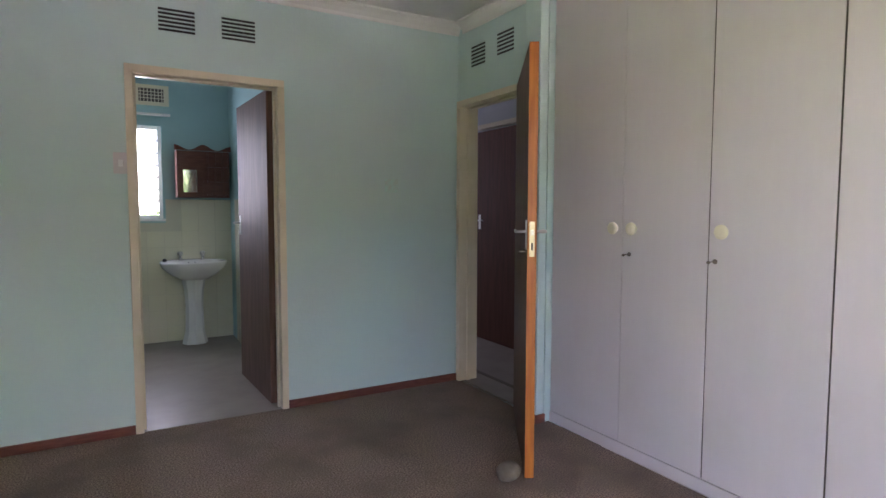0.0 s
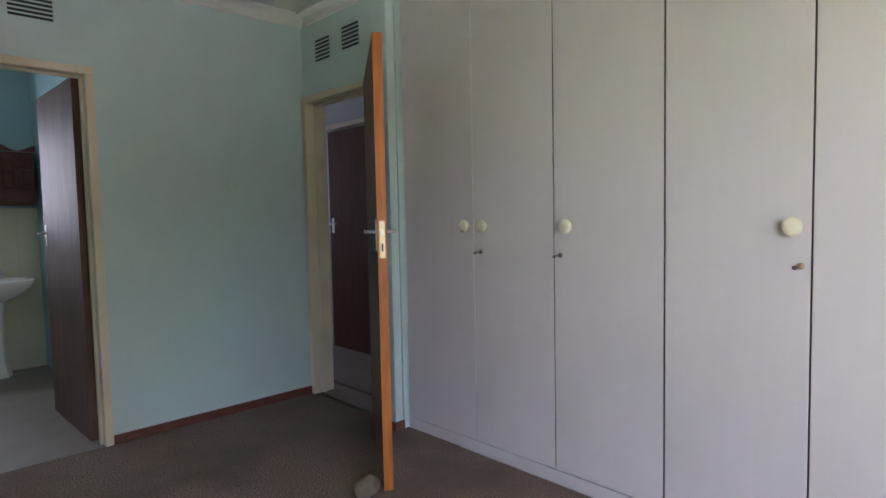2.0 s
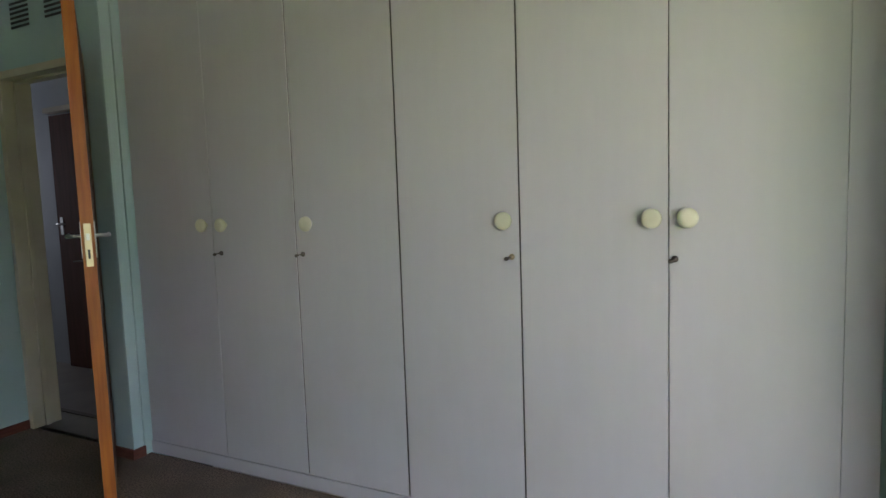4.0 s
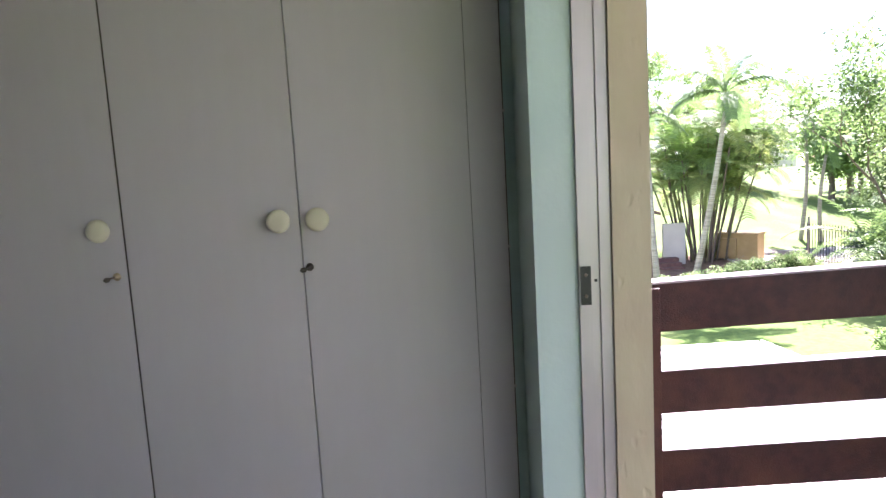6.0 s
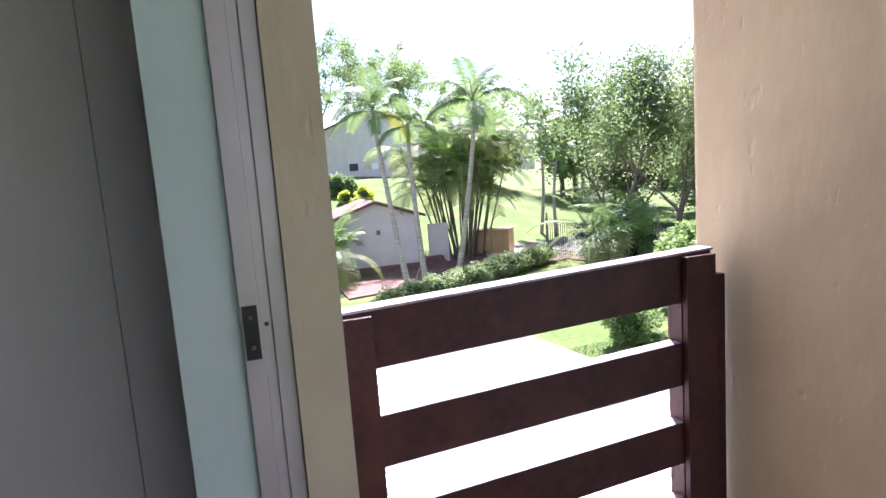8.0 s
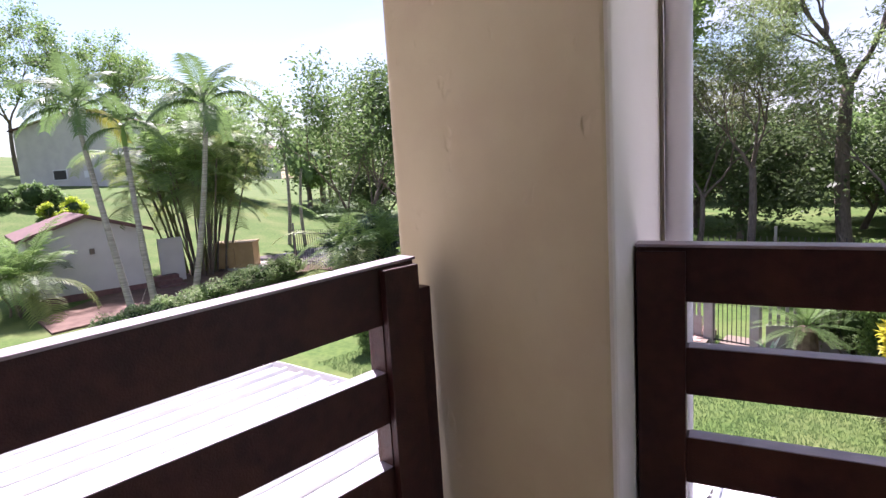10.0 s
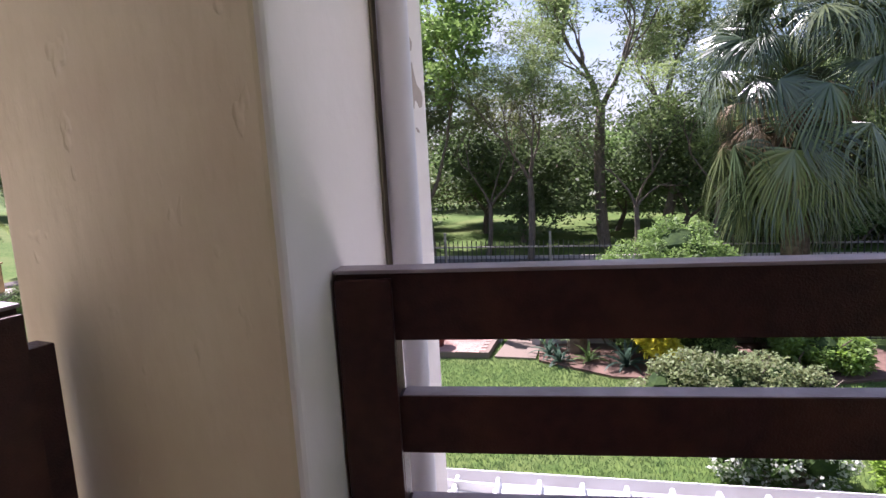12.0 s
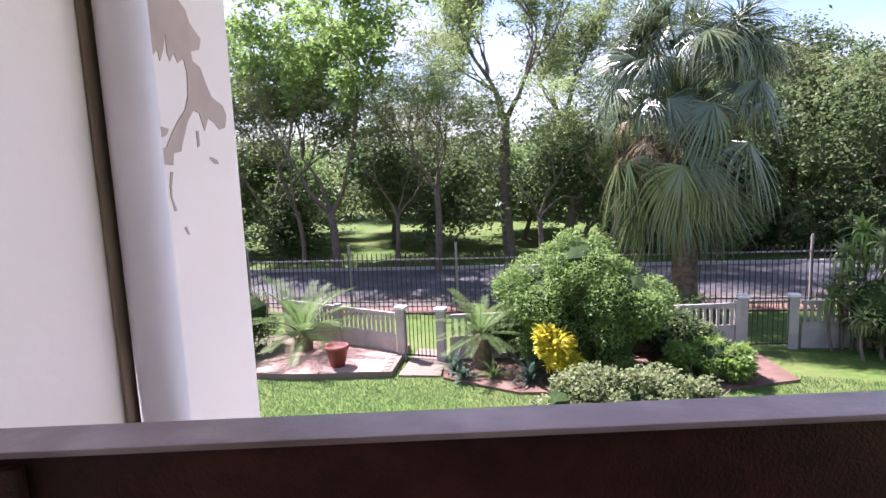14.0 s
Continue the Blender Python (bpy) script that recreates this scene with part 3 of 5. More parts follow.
for lo, hi in (((0.42, BY + 0.02, 1.19), (0.455, BY + 0.07, 2.06)), ((0.865, BY + 0.02, 1.19), (0.90, BY + 0.07, 2.06)), ((0.456, BY + 0.02, 1.19), (0.864, BY + 0.07, 1.225)), ((0.456, BY + 0.02, 2.025), (0.864, BY + 0.07, 2.06))):
    box("window_frame", lo, hi, M_CERAMIC, bw, bevel=0.003)
for k in range(7):
    z = 1.235 + k * 0.113
    o = box("pane", (0.457, -0.003, 0), (0.863, 0.003, 0.12), M_FROST, bw)
    o.visible_shadow = False
    o.matrix_basis = Matrix.Translation((0, BY + 0.045, z)) @ Matrix.Rotation(radians(28), 4, "X")
    box("pane_clip", (0.845, BY + 0.015, z - 0.004), (0.8635, BY + 0.03, z + 0.02), M_CERAMIC, bw)
box("window_sill", (0.40, BY - 0.02, 1.165), (0.92, BY + 0.019, 1.189), M_CERAMIC, kind="structure", bevel=0.003)
cr = thing("curtain_rail", (0.7, BY - 0.03, 2.16), "white curtain rail over the bathroom window", "curtain rail")
box("rail", (-0.35, -0.012, -0.012), (0.28, 0.012, 0.012), M_CERAMIC, cr, bevel=0.004)
box("bracket", (0.24, 0.0125, -0.01), (0.26, 0.029, 0.01), M_CERAMIC, cr)
av = thing("air_vent", (0.825, BY, 2.34), "cream framed air vent with a dark grille", "vent")
box("frame", (-0.15, -0.012, -0.095), (0.15, -0.0005, 0.095), M_KNOB, av, bevel=0.003)
box("grille_backing", (-0.105, -0.0135, -0.06), (0.105, -0.0122, 0.06), M_GAP, av)
for k in range(7):
    box("grille_bar", (-0.09 + k * 0.03 - 0.003, -0.017, -0.06), (-0.09 + k * 0.03 + 0.003, -0.0138, 0.06), M_KNOB, av)
for k in range(3):
    box("grille_bar", (-0.105, -0.0195, -0.03 + k * 0.03 - 0.003), (0.105, -0.0172, -0.03 + k * 0.03 + 0.003), M_KNOB, av)

cab = thing("bathroom_cabinet", (1.243, BY - 0.009, 1.39), "carved dark wood cabinet with a leaded glass door on the wall", "cabinet")
box("body", (-0.235, -0.15, 0.0), (0.235, -0.0, 0.44), M_WOODCAB, cab, bevel=0.004)
bm = bmesh.new()
pts = [(-0.25 + 0.5 * k / 24, 0.442 + 0.028 + 0.022 * math.cos(k / 24 * 4 * math.pi) * (1 if abs(k - 12) > 2 else 1.3)) for k in range(25)]
vs = [bm.verts.new((x, y, z)) for y in (-0.165, -0.15) for x, z in [(-0.25, 0.442)] + pts + [(0.25, 0.442)]]
n = len(vs) // 2
bm.faces.new(vs[:n]); bm.faces.new(vs[n:][::-1])
for k in range(n):
    bm.faces.new((vs[k], vs[n + k], vs[n + (k + 1) % n], vs[(k + 1) % n]))
bmesh.ops.recalc_face_normals(bm, faces=bm.faces)
part("carved_top", bm, M_WOODCAB, cab)
dr = box("door", (-0.232, -0.168, 0.01), (-0.005, -0.1505, 0.43), M_WOODCAB, cab, bevel=0.004)
box("glass", (-0.18, -0.171, 0.05), (-0.06, -0.1685, 0.26), material("mirror_glass", (0.7, 0.75, 0.75), 0.08, metal=1.0), cab, label="leaded glass")
V, F = tubes([[((-0.12 + 0.055 * math.cos(a), -0.173, 0.155 + 0.09 * math.sin(a)), 0.003) for a in np.linspace(0, 2 * math.pi, 16)],
              [((-0.175, -0.173, 0.06), 0.0025), ((-0.065, -0.173, 0.25), 0.0025)], [((-0.065, -0.173, 0.06), 0.0025), ((-0.175, -0.173, 0.25), 0.0025)]], 5)
obj("leading", V, F, M_DARKSTEEL, cab)
for z in (0.02, 0.15, 0.29):
    box("shelf", (0.03, -0.185, z), (0.225, -0.1505, z + 0.012), M_WOODCAB, cab, bevel=0.002)
for x in (0.035, 0.10, 0.165, 0.225):
    bm = bmesh.new()
    lathe(bm, [(0.006, 0), (0.009, 0.02), (0.005, 0.04), (0.009, 0.07), (0.005, 0.1), (0.009, 0.13), (0.006, 0.15), (0.008, 0.24), (0.005, 0.27)], 8, Matrix.Translation((x, -0.178, 0.163)))
    part("spindle", bm, M_WOODCAB, cab, smooth=True)


def basin():
    b = thing("pedestal_basin", (1.13, BY - 0.009, 0), "white ceramic pedestal basin with two taps", "basin")
    bm = bmesh.new()
    N, rings = 32, []
    prof = [(0.42, 0.62), (0.70, 0.67), (0.93, 0.73), (1.0, 0.775), (1.0, 0.79), (0.96, 0.795), (0.84, 0.79), (0.74, 0.74), (0.50, 0.68), (0.08, 0.665)]
    for s, z in prof:
        ring = []
        for k in range(N):
            a = 2 * math.pi * k / N
            ex = math.copysign(abs(math.cos(a)) ** 0.75, math.cos(a)) * 0.29 * s
            ey = math.copysign(abs(math.sin(a)) ** 0.75, math.sin(a)) * 0.215 * s
            ring.append(bm.verts.new((ex, -0.218 + ey, z)))
        rings.append(ring)
    for a, c in zip(rings, rings[1:]):
        for k in range(N):
            bm.faces.new((a[k], a[(k + 1) % N], c[(k + 1) % N], c[k]))
    bm.faces.new(rings[0][::-1]); bm.faces.new(rings[-1])
    part("bowl", bm, M_CERAMIC, b, smooth=True)
    bm = bmesh.new()
    P = [(0.115, 0.0), (0.11, 0.03), (0.085, 0.12), (0.078, 0.35), (0.085, 0.5), (0.115, 0.66)]
    lathe(bm, P, 8, Matrix.Translation((0, -0.17, 0)) @ Matrix.Diagonal((1, 0.95, 1, 1)))
    part("pedestal", bm, M_CERAMIC, b)
    for x in (-0.10, 0.10):
        bm = bmesh.new()
        lathe(bm, [(0.02, 0), (0.014, 0.012), (0.013, 0.045), (0.024, 0.052), (0.024, 0.078), (0.008, 0.084)], 14, Matrix.Translation((x, -0.04, 0.79)))
        V = part("tap", bm, M_STEEL, b, smooth=True)
        vv, ff = tubes([[((x, -0.045, 0.82), 0.009), ((x, -0.09, 0.835), 0.009), ((x, -0.12, 0.82), 0.008)]], 8)
        obj("spout", vv, ff, M_STEEL, b, smooth=True)
    for x in (-0.03, 0.03):
        box("overflow", (x - 0.006, -0.056, 0.762), (x + 0.006, -0.0535, 0.77), M_BLACK, b)


basin()
bm = bmesh.new()
lathe(bm, [(0.016, 0), (0.02, 0.008), (0.016, 0.024), (0.004, 0.028)], 12)
part("basin_plug", bm, M_BLACK, None, "black rubber plug on the basin's rim", smooth=True, category="plug").matrix_basis = pose(0.885, BY - 0.17, 0.791)

# ---- passage beyond the bedroom door ----
box("passage_floor", (2.72, 3.10, -0.25), (5.2, 7.2, 0.001), M_VINYL, kind="structure", label="pale vinyl floor of the passage")
box("door_threshold", (3.02, 3.10, 0.0015), (3.05, 4.6, 0.008), M_DARKSTEEL, kind="structure", m=Matrix.Translation((-0.1, 0, 0)))
M_LILAC = material("pale_lilac_paint", (0.46, 0.47, 0.47), 0.6, (0.43, 0.44, 0.45), 3)
wall_with_holes("passage_wall_east", (3.66, 3.10, -0.25), (3.78, 7.2, 2.6), 1, [], M_LILAC, "pale lilac passage wall")
box("passage_wall_south", (2.82, 3.101, -0.25), (3.66, 3.21, 2.6), M_LILAC, kind="structure")
box("passage_wall_north", (2.72, 7.2, -0.25), (3.78, 7.3, 2.6), M_LILAC, kind="structure")
box("passage_wall_west", (2.69, YN + 0.111, -0.25), (2.80, 7.2, 2.6), M_LILAC, kind="structure")
box("passage_ceiling", (2.82, 3.10, 2.6), (3.78, 7.3, 2.7), M_CEIL, kind="structure")
door_leaf("far_passage_door", (3.635, 4.45), 90, 0.80, M_DOORRED, M_DOORRED, "closed red-brown varnished door across the passage")
box("far_door_head", (3.60, 4.40, 2.06), (3.659, 5.30, 2.10), M_FRAME, kind="structure", bevel=0.003)

# ---- balcony ----
BF = -0.08
box("balcony_floor", (-2.2, -2.0, -0.30), (2.95, YO, BF), material("brown_floor_tile", (0.24, 0.17, 0.125), 0.5, (0.20, 0.14, 0.10), 6), kind="structure", label="brown tiled balcony floor")
box("door_sill", (-0.6, -0.2695, -0.2), (2.40, -0.0005, 0.0006), M_CONC, kind="structure", label="grey concrete sill under the sliding door")
# unseen overhang, its depth set to keep the sun off the rails
box("shading_soffit", (-2.4, -3.0, 2.48), (3.4, YO - 0.001, 2.60), M_EXTW, kind="structure", label="unseen pale soffit that shades the balcony")


def fin():
    P = [(2.235, -1.412), (2.797, -1.357), (2.82, -2.26), (2.48, -2.342)]
    b = bmesh.new()
    lo = [b.verts.new((x, y, GZ)) for x, y in P]
    hi = [b.verts.new((x, y, 2.479)) for x, y in P]
    b.faces.new(lo); b.faces.new(hi[::-1])
    for k in range(4):
        b.faces.new((lo[k], hi[k], hi[(k + 1) % 4], lo[(k + 1) % 4]))
    bmesh.ops.recalc_face_normals(b, faces=b.faces)
    ed = [e for e in b.edges if abs(e.verts[0].co.z - e.verts[1].co.z) > 1]
    bmesh.ops.bevel(b, geom=ed, offset=0.02, segments=4, affect="EDGES", profile=0.5)
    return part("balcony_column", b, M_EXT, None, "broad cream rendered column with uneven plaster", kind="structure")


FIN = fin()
# paler material on the -x side: daylight it catches is partly in the colour
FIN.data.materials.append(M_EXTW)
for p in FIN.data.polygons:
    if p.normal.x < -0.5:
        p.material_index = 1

FD = Vector((0.2547, -0.9670, 0))             # along the column's side face
FN = Vector((-0.9670, -0.2547, 0))            # its outward normal
FP = Vector((2.235, -1.412, 0))


def on_fin(s, z, out):
    return FP + FD * s + FN * out + Vector((0, 0, z))


pp = thing("downpipe", on_fin(0.495, 0, 0.040), "white painted round downpipe fixed to the column", "downpipe")
bm = bmesh.new()
lathe(bm, [(0.033, GZ), (0.033, 2.478)], 24)
part("pipe", bm, M_PIPE, pp, smooth=True)
for z in (0.25, 2.2):
    bm = bmesh.new()
    lathe(bm, [(0.0335, z), (0.0342, z + 0.002), (0.0342, z + 0.014), (0.0335, z + 0.016)], 24)
    part("pipe_clip", bm, M_PIPE, pp, smooth=True)
# flat strip for the sealant joint and the painted shade along the pipe
b = bmesh.new()
add_box(b, (0.460, 0.0005, GZ), (0.492, 0.006, 2.47), 0.002, Matrix(((FD.x, FN.x, 0, FP.x), (FD.y, FN.y, 0, FP.y), (0, 0, 1, 0), (0, 0, 0, 1))))
part("sealant_shade_strip", b, M_SEAL, None, "dark brown sealant joint with the pipe's contact shade in its colour", category="sealant strip")


def peel(name, pts, out=0.0015, mat=M_PEEL):
    b = bmesh.new()
    vs = [b.verts.new(on_fin(s, z, out)) for s, z in pts]
    vs2 = [b.verts.new(on_fin(s, z, 0.0002)) for s, z in pts]
    b.faces.new(vs)
    n = len(vs)
    for k in range(n):
        b.faces.new((vs[k], vs[(k + 1) % n], vs2[(k + 1) % n], vs2[k]))
    bmesh.ops.recalc_face_normals(b, faces=b.faces)
    bmesh.ops.triangulate(b, faces=b.faces)
    return part(name, b, mat, None, "bare plaster where the paint has peeled off the column", category="peeled paint")


# ---- balcony rails ----
RAIL_UP = 0.060


def balustrade(name, origin, angle, length, posts, levels, sag=0.0, pw=0.095):
    """sag: metres by which the boards drop for each metre along the rail."""
    b = thing(name, (origin[0], origin[1], RAIL_UP + origin[2]), "dark red-brown timber balustrade with four wide horizontal boards", "balustrade", rz=angle)
    th = 0.040
    tilt = Matrix(((1, 0, 0, 0), (0, 1, 0, 0), (-sag, 0, 1, 0), (0, 0, 0, 1)))
    for k, (z0, z1) in enumerate(levels):
        box("board", (0.0, -th / 2, z0), (length, th / 2, z1 - (0.0 if k == 0 else 0.002)), M_RAIL, b, bevel=0.003, m=tilt)
        # thin pale strip: sky reflection painted onto each lower board's top
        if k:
            box("sky_sheen_top", (0.10, -th / 2 + 0.001, z1 - 0.0018), (length - 0.10 if length < 2 else length, th / 2 - 0.001, z1), M_RAILTOP, b, label="bluish board top, sky sheen in its colour", m=tilt)
    box("capping", (-0.003, -0.026, 0.9385), (length, 0.026, 0.945), M_RAILTOP, b, bevel=0.002, m=tilt, label="worn capping, pale sky sheen in its colour")
    for p in posts:
        box("post", (p, -th / 2 - 0.012, BF + 0.0005 - RAIL_UP - origin[2]), (p + pw, -th / 2 - 0.0005, 0.93 - sag * p), M_RAIL, b, bevel=0.003)
        box("post", (p + 0.002, th / 2 + 0.0005, BF + 0.0005 - RAIL_UP - origin[2]), (p + pw - 0.002, th / 2 + 0.02, 0.93 - sag * p), M_RAIL, b, bevel=0.003)
        for (a0, a1), (b0, b1) in zip(levels, levels[1:]):
            z0, z1 = b1 + 0.0005, a0 - 0.0005
            box("packer", (p, -th / 2, z0), (p + pw, th / 2, z1), M_RAIL, b, m=tilt)
    return b


SR = balustrade("side_balustrade", (2.690, -1.294, 0.0), 90, 1.02, (0.0, 0.92), [(0.810, 0.938), (0.586, 0.704), (0.366, 0.484), (0.146, 0.264), (-0.07, 0.044)], 0.03, 0.100)
FRD = Vector((-0.945, -0.327, 0))
balustrade("front_balustrade", (2.276, -1.585, 0.012), heading((0, 0), (-0.945, -0.327)), 3.6, (0.0, 2.2), [(0.825, 0.938), (0.627, 0.730), (0.430, 0.533), (0.233, 0.336), (0.036, 0.139)], 0.011)

box("wall_batten", (2.665, -1.338, BF + 0.001), (2.715, -1.2945, 0.93), M_RAIL, bevel=0.004, label="dark timber batten between balustrade and column", category="batten")

# ---- lower roof, wing ----
def canopy(at, turn, length, depth, z):
    """A corrugated roof whose gutter runs back along -x from its corner at."""
    c = thing("verandah_roof", (at[0], at[1], 0), "white corrugated verandah roof below the balcony", "roof", rz=turn)
    x0, x1, y0, y1 = -length, 0.0, 0.0, depth
    prof, x = [], x0
    while x < x1 - 0.1:
        for dx, dz in ((0, 0), (0.17, 0), (0.178, 0.036), (0.198, 0.036), (0.206, 0)):
            prof.append((x + dx, dz))
        x += 0.232
    V = [(px, y, z + dz + (y - y0) * 0.02 + t) for t in (0, -0.004) for y in (y0, y1) for px, dz in prof]
    n = len(prof)
    F = [(k, k + 1, n + k + 1, n + k) for k in range(n - 1)] + [(2 * n + k, 3 * n + k, 3 * n + k + 1, 2 * n + k + 1) for k in range(n - 1)]
    obj("roof_sheet", V, F, M_CANOPY, c)
    box("gutter_back", (x0, y0 - 0.012, z - 0.10), (x1, y0 - 0.006, z - 0.012), M_CANOPY, c)
    box("gutter_floor", (x0, y0 - 0.115, z - 0.106), (x1, y0 - 0.006, z - 0.101), M_POST, c)
    box("gutter_lip", (x0, y0 - 0.125, z - 0.106), (x1, y0 - 0.1155, z + 0.004), M_CANOPY, c, bevel=0.002)
    for px in (x0 + 0.2, -0.25):
        box("roof_post", (px, y0 + 0.02, GZ), (px + 0.09, y0 + 0.11, z - 0.006), M_RAIL, c, bevel=0.004)


HOUSE = {o.name for o in bpy.data.objects if o.name != "ground"}
canopy((7.3, -2.72), 8.5, 4.5, 5.5, -0.65)
canopy((4.25, -3.25), 15.0, 6.0, 1.75, -0.70)
box("wing_wall", (7.62, -0.72, GZ), (10.5, 4.5, 2.9), M_EXTW, kind="structure", label="pale plastered wing of the house")
box("house_wall_lower", (2.45, -0.268, GZ), (3.43, 6.8, -0.26), M_EXTW, kind="structure")
box("house_wall_east", (3.44, -0.27, GZ), (3.56, 3.09, 2.6), M_EXT, kind="structure", label="cream rendered outer wall")

# paint peeled from the column
peel("bare_plaster", [(0.646, 1.689), (0.668, 1.628), (0.689, 1.568), (0.742, 1.553), (0.766, 1.543), (0.777, 1.523), (0.817, 1.503), (0.807, 1.482), (0.772, 1.472), (0.775, 1.456), (0.805, 1.449), (0.823, 1.421), (0.842, 1.4), (0.892, 1.388), (0.905, 1.37),
                      (0.893, 1.345), (0.865, 1.339), (0.846, 1.35), (0.818, 1.357), (0.798, 1.332), (0.782, 1.364), (0.761, 1.367), (0.734, 1.345), (0.71, 1.31), (0.699, 1.291), (0.673, 1.287), (0.667, 1.267), (0.624, 1.269), (0.608, 1.289), (0.651, 1.296),
                      (0.67, 1.317), (0.698, 1.342), (0.728, 1.364), (0.744, 1.39), (0.749, 1.43), (0.741, 1.454), (0.719, 1.443), (0.708, 1.457), (0.692, 1.441), (0.684, 1.454), (0.686, 1.484), (0.672, 1.454), (0.659, 1.435), (0.654, 1.452), (0.636, 1.439), (0.612, 1.469), (0.617, 1.67)])
peel("bare_plaster", [(0.631, 1.319), (0.641, 1.329), (0.665, 1.327), (0.655, 1.316), (0.633, 1.31)])
for pts in ([(0.657, 1.256), (0.649, 1.233), (0.649, 1.214), (0.658, 1.19), (0.665, 1.192), (0.654, 1.213), (0.656, 1.232), (0.665, 1.256)], [(0.763, 1.33), (0.763, 1.3), (0.773, 1.304), (0.773, 1.331)],
            [(0.807, 1.282), (0.829, 1.271), (0.849, 1.27), (0.843, 1.278), (0.817, 1.284)], [(0.685, 1.159), (0.695, 1.146), (0.701, 1.147), (0.692, 1.161)]):
    peel("paint_crack", pts, 0.0012, M_PEEL)

# ---- lamps for the sky outside; the passage one is added, without a window ----
def sky_lamp(name, at, target, w, h, watts):
    l = bpy.data.lights.new(name, "AREA")
    l.shape, l.size, l.size_y, l.energy, l.color = "RECTANGLE", w, h, watts, (0.86, 0.94, 1.0)
    o = new(name, l)
    o.matrix_world = look(at, target)
    return o


sky_lamp("bathroom_window_light", (0.675, BY + 0.10, 1.62), (0.675, 4, 1.4), 0.22, 0.80, 0.42)
# added fill before the closed north wall, to brighten the passage
sky_lamp("passage_fill_light", (3.24, 7.15, 1.5), (3.24, 4, 1.2), 0.7, 1.2, 0.4)

HOUSE |= {o.name for o in bpy.data.objects if o.name.startswith(("house_wall", "wing_wall", "bare_plaster", "paint_crack"))}
# ---- plants ----
RNG = np.random.default_rng(5)


def strip(V, F, pts, widths, side):
    """A ribbon through pts, of those widths, across the side vector."""
    b = len(V)
    for p, w in zip(pts, widths):
        V.append(p + side * w / 2)
        V.append(p - side * w / 2)
    for k in range(len(pts) - 1):
        F.append((b + 2 * k, b + 2 * k + 1, b + 2 * k + 3, b + 2 * k + 2))


def feather_mesh(name, length, pitch, bend, pairs, leaflet, width, mat, rng, hang=0.5):
    V, F = [], []
    pts, p, a = [], Vector((0, 0, 0)), radians(pitch)
    n = 10
    for k in range(n + 1):
        pts.append(p.copy())
        p = p + Vector((math.cos(a), 0, math.sin(a))) * length / n
        a -= radians(bend) / n
    V, F = tubes([[(q, 0.02 * length * 0.45 * (1 - 0.85 * i / n)) for i, q in enumerate(pts)]], 4)
    V = [Vector(v) for v in V]
    for k in range(pairs):
        u = 0.16 + 0.84 * (k + 0.5) / pairs
        f = u * n
        i = min(int(f), n - 1)
        c = pts[i].lerp(pts[i + 1], f - i)
        t = (pts[i + 1] - pts[i]).normalized()
        ll = leaflet * (0.45 + 0.75 * math.sin(math.pi * min(u * 1.05, 1) * 0.82 + 0.25)) * (0.85 + 0.3 * rng.random())
        for s in (-1, 1):
            d = (t * 0.55 + Vector((0, s, 0.15)) * (0.9 + 0.1 * rng.random())).normalized()
            e = (d + Vector((0, 0, -hang * (0.7 + 0.6 * rng.random())))).normalized()
            q1 = c + d * ll * 0.45
            q2 = q1 + e * ll * 0.55
            strip(V, F, [c, q1, q2], [width * 0.6, width, width * 0.1], t)
    me = bpy.data.meshes.new(name)
    me.from_pydata([tuple(v) for v in V], [], F)
    me.materials.append(mat)
    return me


def fan_mesh(name, petiole, blade, pitch, segs, mat, rng, droop=0.9, spread=95, bend=38):
    """A fan palm's frond: petiole along x, then a fan of long split segments that hang at their tips."""
    a = radians(pitch)
    d = Vector((math.cos(a), 0, math.sin(a)))
    up = Vector((-math.sin(a), 0, math.cos(a)))
    mid = d * petiole * 0.5 + Vector((0, 0, 0.06))
    end = d * petiole
    V, F = tubes([[((0, 0, 0), 0.03), (mid, 0.022), (end, 0.015)]], 4)
    V = [Vector(v) for v in V]
    a = radians(max(pitch - bend, -88))
    d = Vector((math.cos(a), 0, math.sin(a)))
    up = Vector((-math.sin(a), 0, math.cos(a)))
    for k in range(segs):
        th = radians(-spread + 2 * spread * (k + 0.5) / segs)
        L = blade * (0.72 + 0.28 * math.cos(th * 0.75)) * (0.9 + 0.2 * rng.random())
        r = d * math.cos(th) + Vector((0, 1, 0)) * math.sin(th)
        r = (r - up * 0.6 * math.sin(th) ** 2 + up * 0.16 * rng.normal()).normalized()
        w = 2 * L * radians(spread) / segs * 0.5
        pts, p, q = [end], end.copy(), r.copy()
        for j in range(5):
            p = p + q * L / 5
            pts.append(p.copy())
            q = (q + Vector((0, 0, -droop * (0.05, 0.2, 0.6, 1.2, 1.6)[j] * (0.7 + 0.6 * rng.random())))).normalized()
        side = r.cross(up).normalized()
        strip(V, F, pts, [0.01, w * 0.72, w * 0.55, w * 0.4, w * 0.3, 0.008], side)
    me = bpy.data.meshes.new(name)
    me.from_pydata([tuple(v) for v in V], [], F)
    me.materials.append(mat)
    return me


def put(name, mesh, parent, m):
    o = new(name, mesh)
    o.parent = parent
    o.matrix_basis = m
    return o


def curve_path(a, b, r0, r1, sway, rng, n=7):
    a, b = Vector(a), Vector(b)
    o = Vector((rng.normal(), rng.normal(), 0)) * sway
    return [(a.lerp(b, k / n) + o * math.sin(math.pi * k / n), r0 + (r1 - r0) * k / n) for k in range(n + 1)]


